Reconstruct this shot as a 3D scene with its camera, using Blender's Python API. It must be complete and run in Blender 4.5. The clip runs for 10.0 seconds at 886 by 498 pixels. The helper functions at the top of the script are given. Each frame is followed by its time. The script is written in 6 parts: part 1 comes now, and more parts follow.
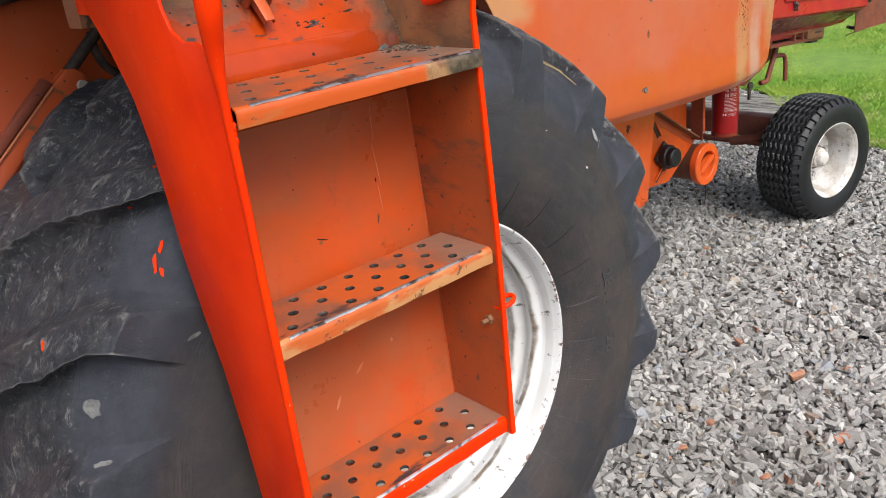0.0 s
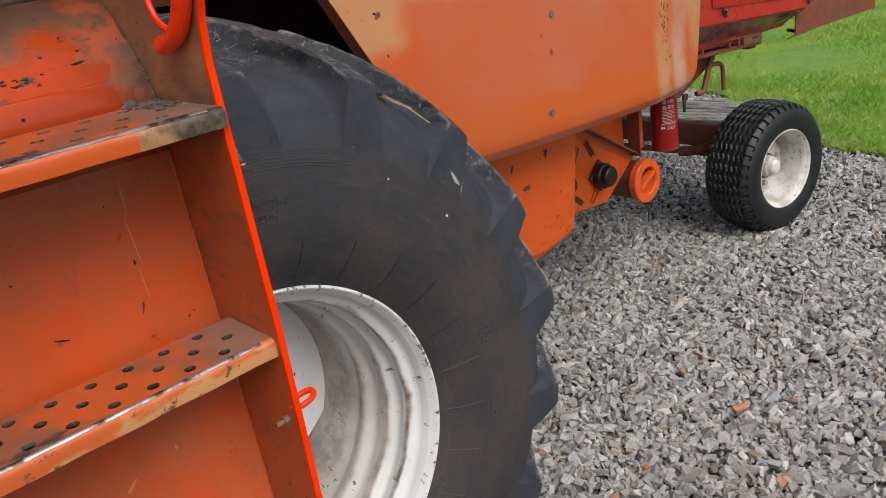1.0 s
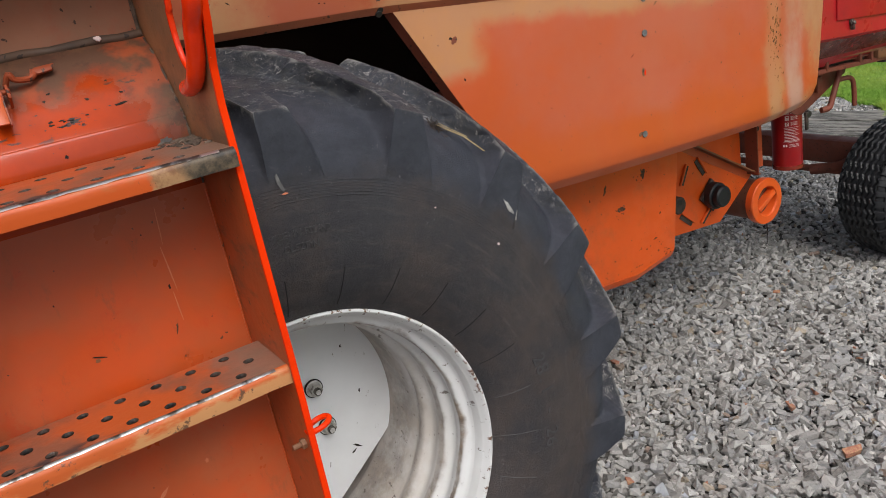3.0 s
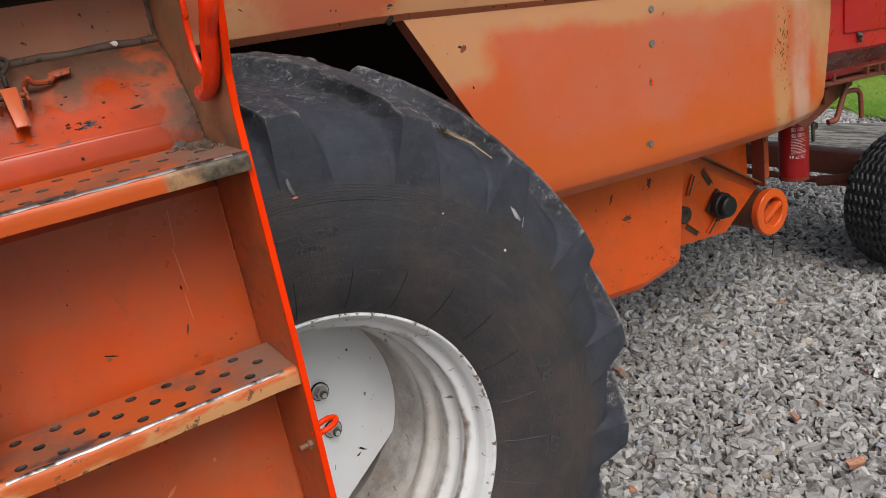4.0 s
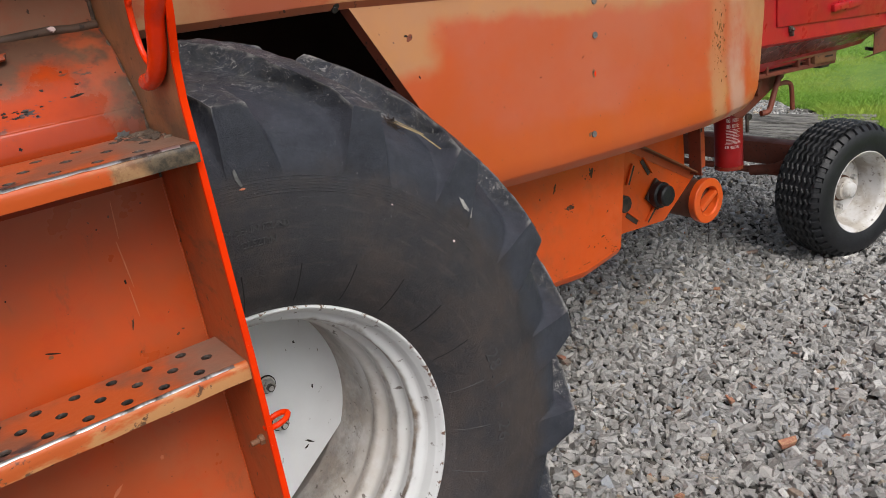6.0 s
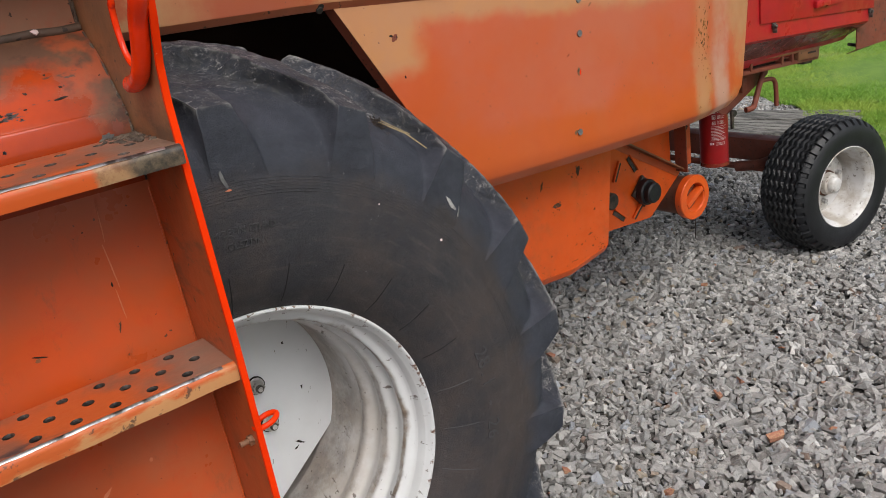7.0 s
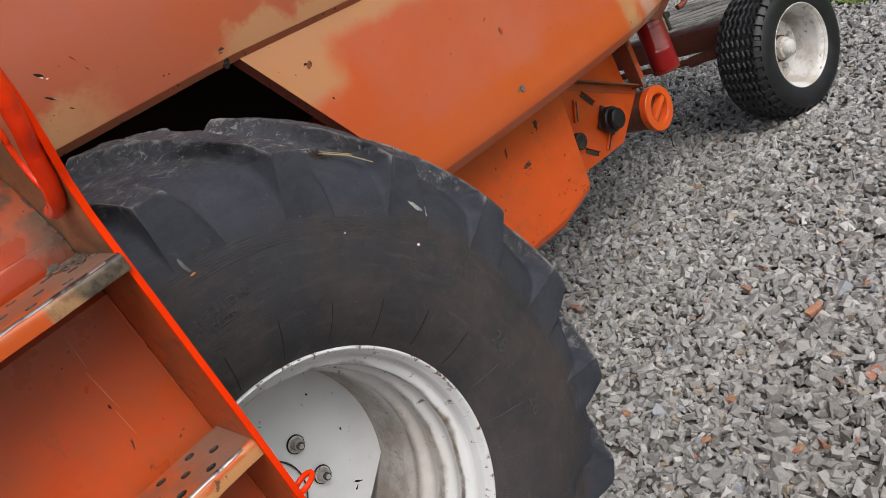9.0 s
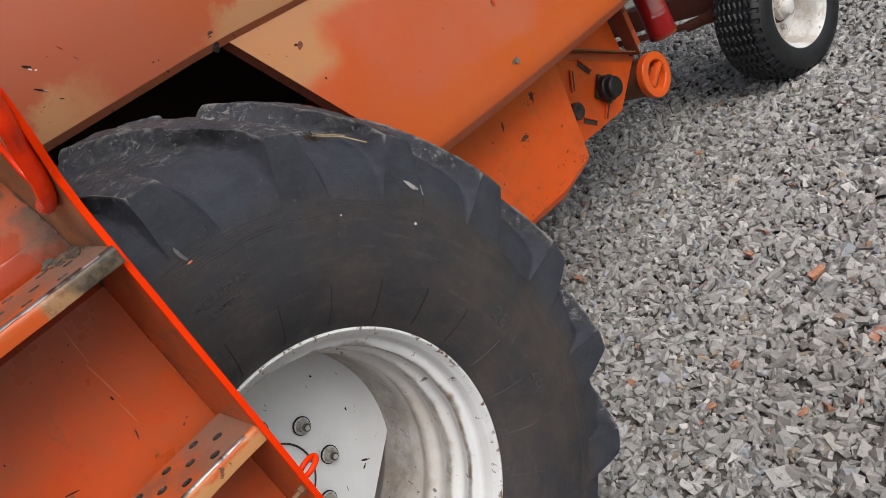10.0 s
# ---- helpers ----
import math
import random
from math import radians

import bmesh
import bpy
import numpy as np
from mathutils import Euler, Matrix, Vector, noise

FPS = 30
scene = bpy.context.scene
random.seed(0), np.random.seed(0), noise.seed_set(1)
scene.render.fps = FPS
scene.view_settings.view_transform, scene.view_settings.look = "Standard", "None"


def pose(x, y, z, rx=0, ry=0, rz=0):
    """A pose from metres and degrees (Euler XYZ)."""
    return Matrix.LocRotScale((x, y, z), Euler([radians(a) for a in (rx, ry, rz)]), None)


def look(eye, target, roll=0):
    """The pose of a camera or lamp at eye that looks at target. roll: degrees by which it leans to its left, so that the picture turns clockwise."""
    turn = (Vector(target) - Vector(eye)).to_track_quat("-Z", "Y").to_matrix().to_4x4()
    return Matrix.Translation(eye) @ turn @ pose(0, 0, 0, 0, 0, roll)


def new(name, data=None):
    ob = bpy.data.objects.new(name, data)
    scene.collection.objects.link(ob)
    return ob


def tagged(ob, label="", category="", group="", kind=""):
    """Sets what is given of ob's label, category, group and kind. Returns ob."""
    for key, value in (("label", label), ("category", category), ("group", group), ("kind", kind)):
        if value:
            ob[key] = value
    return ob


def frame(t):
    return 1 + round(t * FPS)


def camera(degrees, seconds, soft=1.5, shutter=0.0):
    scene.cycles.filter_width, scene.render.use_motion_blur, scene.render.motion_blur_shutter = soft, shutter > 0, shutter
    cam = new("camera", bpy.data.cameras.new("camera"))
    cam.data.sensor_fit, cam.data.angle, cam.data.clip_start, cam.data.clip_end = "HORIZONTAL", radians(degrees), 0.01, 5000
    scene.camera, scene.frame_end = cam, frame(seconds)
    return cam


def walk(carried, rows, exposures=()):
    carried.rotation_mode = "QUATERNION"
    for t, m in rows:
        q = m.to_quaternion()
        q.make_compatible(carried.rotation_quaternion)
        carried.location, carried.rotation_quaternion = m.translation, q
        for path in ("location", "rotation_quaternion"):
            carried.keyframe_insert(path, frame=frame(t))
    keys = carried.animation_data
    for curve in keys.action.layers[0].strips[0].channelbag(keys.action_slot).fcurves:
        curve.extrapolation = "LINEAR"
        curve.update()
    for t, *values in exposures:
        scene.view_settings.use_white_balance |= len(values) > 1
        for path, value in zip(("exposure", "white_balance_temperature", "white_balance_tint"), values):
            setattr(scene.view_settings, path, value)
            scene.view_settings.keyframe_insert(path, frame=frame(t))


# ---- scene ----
cam = camera(57.74, 10.0, soft=0.65)
PATH = [
    (0, (-0.8837, -1.0511, 1.6985), (0.3043, 0.3758, 0.9553), -6.39),
    (0.2, (-0.7840, -1.0110, 1.7075), (0.4520, 0.3710, 0.9585), -6.50),
    (0.5, (-0.6806, -1.0108, 1.6978), (0.5713, 0.3622, 0.9579), -7.97),
    (1, (-0.5204, -1.0728, 1.6796), (0.6880, 0.3470, 0.9557), -8.74),
    (1.5, (-0.4207, -1.1578, 1.6771), (0.6420, 0.3855, 0.9778), -9.80),
    (2, (-0.3848, -1.1777, 1.6821), (0.5694, 0.4447, 1.0059), -10.93),
    (2.5, (-0.3776, -1.1720, 1.6900), (0.5671, 0.4608, 1.0254), -10.67),
    (4, (-0.3916, -1.1888, 1.6971), (0.5438, 0.4600, 1.0595), -9.80),
    (4.5, (-0.3923, -1.1863, 1.6990), (0.5400, 0.4669, 1.0681), -9.53),
    (5, (-0.3977, -1.1869, 1.7010), (0.5358, 0.4664, 1.0722), -9.24),
    (5.5, (-0.4013, -1.1846, 1.7011), (0.5562, 0.4507, 1.0617), -8.87),
    (5.7, (-0.4020, -1.1760, 1.7040), (0.6120, 0.4130, 1.0370), -8.20),
    (6.8, (-0.4045, -1.1815, 1.7045), (0.6665, 0.3585, 1.0090), -9.05),
    (7, (-0.4030, -1.1828, 1.7045), (0.6650, 0.3596, 1.0114), -9.09),
    (7.5, (-0.3930, -1.1929, 1.7100), (0.6646, 0.3609, 1.0264), -8.90),
    (8, (-0.3730, -1.2146, 1.7092), (0.6703, 0.3533, 1.0357), -8.90),
    (8.5, (-0.3613, -1.2133, 1.7025), (0.6749, 0.3577, 1.0256), -12.01),
    (8.7, (-0.3555, -1.2060, 1.6995), (0.6830, 0.3570, 1.0080), -17.50),
    (8.8, (-0.3510, -1.1985, 1.7000), (0.6880, 0.3605, 0.9970), -21.40),
    (9, (-0.3444, -1.1957, 1.6999), (0.6978, 0.3556, 0.9875), -29.21),
    (9.5, (-0.3447, -1.2021, 1.7005), (0.6850, 0.3518, 0.9758), -31.67),
    (10, (-0.3295, -1.2001, 1.7005), (0.6669, 0.3581, 0.9395), -31.72),
]
walk(cam, [(t, look(e, g, r)) for t, e, g, r in PATH], ((0, 0.40), (0.2, 0.34), (0.5, 0.17), (1.0, -0.08), (2.0, -0.12), (10, -0.12)))


# ---- light ----
world = bpy.data.worlds.new("overcast_sky")
scene.world = world
world.use_nodes = True
wn = world.node_tree.nodes
wl = world.node_tree.links
sky = wn.new("ShaderNodeTexSky")
sky.sky_type = "NISHITA"
sky.sun_disc = False
sky.sun_elevation = radians(52)
sky.sun_rotation = radians(200)
sky.dust_density = 4.0
hsv = wn.new("ShaderNodeHueSaturation")
hsv.inputs["Saturation"].default_value = 0.62
wl.new(sky.outputs["Color"], hsv.inputs["Color"])
wl.new(hsv.outputs["Color"], wn["Background"].inputs["Color"])
wn["Background"].inputs["Strength"].default_value = 0.17
sun = new("sun", bpy.data.lights.new("sun", "SUN"))
sun.data.energy = 1.9
sun.data.angle = radians(35)
sun.data.color = (1.0, 0.985, 0.96)
sun.matrix_world = look((-1.0, -6, 6.8), (0, 0, 0))


# ---- materials ----
class Mat:
    """A node material with short helpers."""

    def __init__(self, name, rough=0.6, metal=0.0, spec=0.5):
        self.m = bpy.data.materials.new(name)
        self.m.use_nodes = True
        self.n = self.m.node_tree.nodes
        self.l = self.m.node_tree.links
        self.b = self.n["Principled BSDF"]
        self.b.inputs["Roughness"].default_value = rough
        self.b.inputs["Metallic"].default_value = metal
        self.b.inputs["Specular IOR Level"].default_value = spec
        self.tc = self.n.new("ShaderNodeTexCoord").outputs["Object"]

    def put(self, sock, val):
        if isinstance(val, bpy.types.NodeSocket):
            self.l.new(val, sock)
        elif isinstance(val, tuple) and len(val) == 3:
            sock.default_value = (*val, 1.0)
        else:
            sock.default_value = val

    def noise(self, scale, detail=4.0, rough=0.6, lo=0.35, hi=0.65, stretch=None, shift=0.0, distort=0.0):
        """Noise cut to 0..1 between lo and hi."""
        t = self.n.new("ShaderNodeTexNoise")
        t.inputs["Scale"].default_value = scale
        t.inputs["Detail"].default_value = detail
        t.inputs["Roughness"].default_value = rough
        t.inputs["Distortion"].default_value = distort
        mp = self.n.new("ShaderNodeMapping")
        mp.inputs["Location"].default_value = (shift, shift * 0.7, -shift)
        if stretch:
            mp.inputs["Scale"].default_value = stretch
        self.l.new(self.tc, mp.inputs["Vector"])
        self.l.new(mp.outputs["Vector"], t.inputs["Vector"])
        return self.ramp(t.outputs["Fac"], lo, hi)

    def ramp(self, val, lo, hi, a=0.0, b=1.0):
        r = self.n.new("ShaderNodeMapRange")
        r.interpolation_type = "SMOOTHSTEP"
        self.l.new(val, r.inputs["Value"])
        for k, v in (("From Min", lo), ("From Max", hi), ("To Min", a), ("To Max", b)):
            r.inputs[k].default_value = v
        return r.outputs["Result"]

    def math(self, op, a, b=0.0):
        r = self.n.new("ShaderNodeMath")
        r.operation = op
        r.use_clamp = op in ("ADD", "MULTIPLY", "SUBTRACT")
        self.put(r.inputs[0], a)
        self.put(r.inputs[1], b)
        return r.outputs[0]

    def axis(self, k):
        s = self.n.new("ShaderNodeSeparateXYZ")
        self.l.new(self.tc, s.inputs[0])
        return s.outputs[k]

    def band(self, k, lo, hi, soft, wobble=0.0, scale=6.0, shift=0.0):
        """1 between lo and hi along an axis, soft at both ends and wavy."""
        v = self.axis(k)
        if wobble:
            v = self.add(v, self.scaled(self.noise(scale, 5, 0.6, 0.2, 0.8, shift=shift), wobble))
        return self.math("MULTIPLY", self.ramp(v, lo - soft, lo + soft), self.ramp(v, hi - soft, hi + soft, 1.0, 0.0))

    def add(self, a, b):
        r = self.n.new("ShaderNodeMath")
        r.operation = "ADD"
        self.put(r.inputs[0], a)
        self.put(r.inputs[1], b)
        return r.outputs[0]

    def scaled(self, a, k, off=-0.5):
        r = self.n.new("ShaderNodeMath")
        r.operation = "MULTIPLY_ADD"
        self.put(r.inputs[0], a)
        r.inputs[1].default_value = k
        r.inputs[2].default_value = off * k
        return r.outputs[0]

    def mix(self, fac, a, b):
        r = self.n.new("ShaderNodeMix")
        r.data_type = "RGBA"
        self.put(r.inputs[0], fac)
        self.put(r.inputs[6], a)
        self.put(r.inputs[7], b)
        return r.outputs[2]

    def squared(self, a):
        r = self.n.new("ShaderNodeMath")
        r.operation = "MULTIPLY"
        self.put(r.inputs[0], a)
        self.put(r.inputs[1], a)
        return r.outputs[0]

    def color(self, val):
        self.put(self.b.inputs["Base Color"], val)
        return self

    def rough(self, val):
        self.put(self.b.inputs["Roughness"], val)
        return self

    def bump(self, val, strength=0.3, dist=0.002):
        r = self.n.new("ShaderNodeBump")
        r.inputs["Strength"].default_value = strength
        r.inputs["Distance"].default_value = dist
        self.l.new(val, r.inputs["Height"])
        self.l.new(r.outputs["Normal"], self.b.inputs["Normal"])
        return self


def paint(name, base, faded, worn, rough=0.42, chips=0.7, dirt=0.45):
    """Old machine paint: fading at large scale, specks and chips, dull dirt."""
    a = Mat(name, rough)
    c = a.mix(a.noise(3.0, 5, 0.6, 0.38, 0.68), base, faded)
    c = a.mix(a.math("MULTIPLY", a.noise(14, 6, 0.65, 0.5, 0.75, shift=3), 0.5), c, worn)
    c = a.mix(a.math("MULTIPLY", a.noise(5, 8, 0.7, 0.55, 0.75, shift=8), dirt), c, (0.11, 0.075, 0.05))
    c = a.mix(a.math("MULTIPLY", a.noise(75, 3, 0.5, chips, chips + 0.03, shift=5), 0.85), c, (0.028, 0.019, 0.015))
    a.color(c)
    a.rough(a.ramp(a.noise(9, 5, 0.6, 0.3, 0.7, shift=2), 0, 1, rough - 0.08, rough + 0.2))
    a.bump(a.noise(60, 4, 0.6, 0.2, 0.8), 0.12, 0.001)
    return a


ORANGE = (0.51, 0.085, 0.019)
ORANGE_FADED = (0.48, 0.110, 0.052)
OCHRE = (0.47, 0.235, 0.115)
m_orange = paint("faded_orange_paint", ORANGE, ORANGE_FADED, (0.42, 0.10, 0.03)).m
m_vivid = paint("vivid_orange_paint", (0.72, 0.097, 0.008), (0.64, 0.092, 0.012), (0.48, 0.10, 0.03), 0.4, 0.71, 0.28).m
m_ladder = paint("ladder_orange_paint", (0.52, 0.085, 0.012), (0.42, 0.085, 0.022), (0.33, 0.06, 0.018), 0.36, 0.68, 0.5).m
m_brown = paint("dirty_brown_orange_paint", (0.24, 0.09, 0.035), (0.17, 0.085, 0.045), (0.12, 0.07, 0.045), 0.5, 0.66, 0.7).m
m_rustred = paint("rusty_red_paint", (0.20, 0.045, 0.022), (0.14, 0.04, 0.025), (0.08, 0.035, 0.025), 0.6, 0.64, 0.8).m
m_boxred = paint("red_paint", (0.42, 0.010, 0.014), (0.36, 0.014, 0.017), (0.27, 0.014, 0.016), 0.35, 0.72, 0.25).m
m_lowred = paint("dull_red_paint", (0.22, 0.03, 0.018), (0.17, 0.035, 0.02), (0.12, 0.05, 0.03), 0.2, 0.7, 0.6).m

a = Mat("fresh_signal_orange_paint", 0.3, 0.0, 0.08)
c = a.mix(a.noise(8, 4, 0.5, 0.35, 0.7), (0.84, 0.040, 0.002), (0.72, 0.028, 0.002))
c = a.mix(a.math("MULTIPLY", a.noise(120, 2, 0.5, 0.73, 0.76), 0.7), c, (0.75, 0.30, 0.2))
a.color(c).bump(a.noise(35, 3, 0.5, 0.2, 0.8), 0.18, 0.002)
m_signal = a.m

a = Mat("wet_look_signal_orange_paint", 0.16, 0.0, 0.45)
a.color(a.mix(a.noise(8, 4, 0.5, 0.35, 0.7), (0.84, 0.040, 0.002), (0.74, 0.028, 0.002))).bump(a.noise(55, 3, 0.5, 0.25, 0.75), 0.35, 0.003)
m_gloss = a.m

# side panel: orange with bare ochre along the top, at the front corner and on the rear bend
a = Mat("side_panel_paint", 0.4)
zz, xx = a.axis(2), a.axis(0)
c = a.mix(a.noise(2.2, 5, 0.6, 0.35, 0.65), ORANGE, ORANGE_FADED)
c = a.mix(a.math("MULTIPLY", a.noise(1.6, 4, 0.55, 0.45, 0.7, shift=4), 0.55), c, (0.48, 0.14, 0.082))
lowz = a.add(zz, a.scaled(xx, 0.08, -1.2))
c = a.mix(a.math("MULTIPLY", a.ramp(a.add(lowz, a.scaled(a.noise(4, 4, 0.6, 0.2, 0.8, shift=1), 0.12)), 1.18, 1.27, 1.0, 0.0), 0.75), c, (0.51, 0.088, 0.012))
wob = a.scaled(a.noise(7, 4, 0.5, 0.2, 0.8, shift=9), 0.05)
top = a.ramp(a.add(a.add(zz, a.scaled(xx, 0.085, -1.2)), wob), 1.475, 1.525)
front = a.math("MULTIPLY", a.ramp(a.add(xx, wob), 0.725, 0.785, 1.0, 0.0), a.ramp(a.add(zz, wob), 1.405, 1.465))
bend = a.math("MULTIPLY", a.band(0, 1.83, 1.925, 0.028, 0.06, 9, 2), a.ramp(a.add(zz, wob), 1.33, 1.09, 0.55, 1.0))
bend2 = a.math("MULTIPLY", a.ramp(a.add(xx, wob), 1.93, 2.12), a.noise(5, 5, 0.6, 0.36, 0.6, shift=12))
och = a.math("MAXIMUM", a.math("MAXIMUM", top, front), a.math("MAXIMUM", bend, bend2))
c = a.mix(a.math("MULTIPLY", och, 0.9), c, a.mix(a.noise(11, 6, 0.65, 0.35, 0.7, shift=6), OCHRE, (0.50, 0.24, 0.10)))
c = a.mix(a.math("MULTIPLY", a.band(0, 1.955, 2.06, 0.03, 0.05, 7, 15), a.noise(4, 5, 0.6, 0.34, 0.6, shift=22)), c, (0.50, 0.265, 0.19))
spots = a.math("MULTIPLY", a.noise(38, 5, 0.7, 0.60, 0.64, shift=7), a.band(0, 1.845, 1.93, 0.03))
c = a.mix(spots, c, (0.26, 0.09, 0.02))
c = a.mix(a.math("MULTIPLY", a.noise(95, 3, 0.5, 0.725, 0.75, shift=5), 0.85), c, (0.10, 0.06, 0.045))
c = a.mix(a.math("MULTIPLY", a.noise(6, 5, 0.6, 0.5, 0.8, stretch=(1, 1, 0.15), shift=11), 0.25), c, (0.40, 0.13, 0.06))
a.color(c).bump(a.noise(3, 3, 0.5, 0.1, 0.9), 0.12, 0.02)
a.rough(a.ramp(a.noise(5, 5, 0.6, 0.3, 0.7, shift=2), 0, 1, 0.34, 0.55))
m_panel = a.m

# upper panel: the same sheet, ochre where the paint is rubbed off at its lower front end
a = Mat("upper_panel_paint", 0.4)
c = a.mix(a.noise(2.2, 5, 0.6, 0.35, 0.65), (0.43, 0.092, 0.035), (0.40, 0.105, 0.06))
xx, zz = a.axis(0), a.axis(2)
wob = a.scaled(a.noise(6, 6, 0.65, 0.2, 0.8, shift=9), 0.14)
och = a.math("MULTIPLY", a.ramp(a.add(xx, wob), 0.24, 0.10), a.ramp(a.add(zz, wob), 1.72, 1.67))
och2 = a.math("MULTIPLY", a.ramp(a.add(xx, wob), 0.42, 0.56), a.ramp(a.add(zz, wob), 1.69, 1.645))
c = a.mix(a.math("MULTIPLY", a.math("MAXIMUM", och, och2), 0.9), c, OCHRE)
c = a.mix(a.math("MULTIPLY", a.noise(95, 3, 0.5, 0.72, 0.75, shift=5), 0.85), c, (0.10, 0.06, 0.045))
a.color(c).bump(a.noise(3, 3, 0.5, 0.1, 0.9), 0.12, 0.02)
m_upper = a.m

# back plate of the ladder and its kick plate: glossy orange rubbed grey-brown
a = Mat("ladder_plate_paint", 0.3)
c = a.mix(a.noise(4, 5, 0.6, 0.38, 0.62), (0.54, 0.073, 0.010), (0.42, 0.086, 0.026))
c = a.mix(a.math("MULTIPLY", a.noise(3, 5, 0.6, 0.48, 0.7, shift=6), 0.45), c, (0.42, 0.15, 0.07))
c = a.mix(a.math("MULTIPLY", a.noise(90, 2, 0.5, 0.73, 0.76, shift=2), 0.9), c, (0.07, 0.03, 0.02))
c = a.mix(a.math("MULTIPLY", a.noise(9, 9, 0.75, 0.54, 0.66, shift=12, distort=0.4), 0.55), c, (0.50, 0.055, 0.01))
c = a.mix(a.math("MULTIPLY", a.noise(28, 8, 0.75, 0.56, 0.68, stretch=(1, 1, 0.4), shift=17), 0.35), c, (0.16, 0.075, 0.04))
a.color(c).rough(a.ramp(a.noise(7, 5, 0.6, 0.3, 0.7), 0, 1, 0.26, 0.5))
a.bump(a.noise(6, 3, 0.5, 0.1, 0.9), 0.12, 0.01)
m_plate = a.m

a = Mat("kick_plate_paint", 0.2, 0.0, 0.35)
wob = a.scaled(a.noise(7, 3, 0.55, 0.2, 0.8, shift=4), 0.11)
fine = a.scaled(a.noise(60, 8, 0.75, 0.2, 0.8, shift=24), 0.035)
edgez = a.add(a.add(a.axis(2), wob), fine)
edgex = a.add(a.add(a.add(a.axis(0), a.scaled(a.axis(2), 0.9, -1.58)), wob), fine)
grime = a.math("MAXIMUM", a.ramp(edgez, 1.575, 1.655), a.ramp(edgex, -0.195, -0.105))
c = a.mix(a.noise(5, 5, 0.6, 0.4, 0.65), (0.44, 0.046, 0.003), (0.31, 0.036, 0.005))
gc = a.mix(a.noise(9, 7, 0.7, 0.36, 0.62, shift=8), (0.15, 0.085, 0.044), (0.075, 0.05, 0.032))
gc = a.mix(a.math("MULTIPLY", a.noise(26, 7, 0.72, 0.5, 0.6, shift=2), 0.8), gc, (0.04, 0.03, 0.022))
gc = a.mix(a.math("MULTIPLY", a.noise(6, 5, 0.6, 0.54, 0.62, shift=15), 0.7), gc, (0.40, 0.075, 0.02))
c = a.mix(a.math("MULTIPLY", grime, 0.92), c, gc)
c = a.mix(a.math("MULTIPLY", a.noise(60, 5, 0.6, 0.62, 0.66, stretch=(0.45, 1, 1), shift=3), a.band(2, 1.570, 1.63, 0.02)), c, (0.05, 0.045, 0.04))
c = a.mix(a.math("MULTIPLY", a.noise(110, 4, 0.6, 0.68, 0.71, shift=13), 0.8), c, (0.06, 0.04, 0.03))
a.color(c).rough(a.ramp(grime, 0, 1, 0.15, 0.55)).bump(a.noise(70, 5, 0.6, 0.2, 0.8), 0.05, 0.001)
m_kick = a.m

a = Mat("step_tread_paint", 0.42)
c = a.mix(a.noise(9, 5, 0.6, 0.42, 0.62), (0.46, 0.085, 0.017), (0.24, 0.085, 0.045))
c = a.mix(a.math("MULTIPLY", a.ramp(a.add(a.axis(0), a.scaled(a.noise(12, 4, 0.6, 0.2, 0.8, shift=1), 0.1)), -0.2, -0.12), 0.8), c, (0.20, 0.135, 0.10))
c = a.mix(a.math("MULTIPLY", a.noise(16, 6, 0.7, 0.56, 0.62, stretch=(0.4, 1, 1), shift=5), a.ramp(a.axis(1), -0.185, -0.21)), c, (0.03, 0.03, 0.032))
a.color(c).bump(a.noise(50, 5, 0.6, 0.2, 0.8), 0.25, 0.002)
m_tread = a.m

a = Mat("step_edge_paint", 0.5)
c = a.mix(a.noise(16, 6, 0.65, 0.46, 0.56, stretch=(0.35, 1, 1)), (0.52, 0.25, 0.10), (0.50, 0.10, 0.02))
c = a.mix(a.math("MULTIPLY", a.noise(60, 5, 0.65, 0.6, 0.66, shift=3), 0.9), c, (0.10, 0.05, 0.03))
a.color(c).bump(a.noise(60, 4, 0.6, 0.2, 0.8), 0.2, 0.001)
m_edge = a.m
a = Mat("step_edge_orange_paint", 0.45)
c = a.mix(a.noise(18, 6, 0.65, 0.5, 0.58, stretch=(0.35, 1, 1)), (0.52, 0.080, 0.009), (0.46, 0.115, 0.028))
c = a.mix(a.ramp(a.add(a.axis(0), a.scaled(a.noise(14, 4, 0.6, 0.2, 0.8), 0.05)), -0.205, -0.19), c, a.mix(a.noise(30, 6, 0.7, 0.42, 0.6, shift=2), (0.36, 0.20, 0.095), (0.20, 0.09, 0.04)))
c = a.mix(a.ramp(a.add(a.axis(0), a.scaled(a.noise(14, 4, 0.6, 0.2, 0.8), 0.05)), -0.165, -0.14), c, a.mix(a.noise(45, 6, 0.72, 0.38, 0.6, shift=6), (0.13, 0.095, 0.06), (0.035, 0.028, 0.022)))
c = a.mix(a.math("MULTIPLY", a.noise(60, 5, 0.65, 0.62, 0.67, shift=3), 0.9), c, (0.10, 0.05, 0.03))
a.color(c)
m_edge1 = a.m

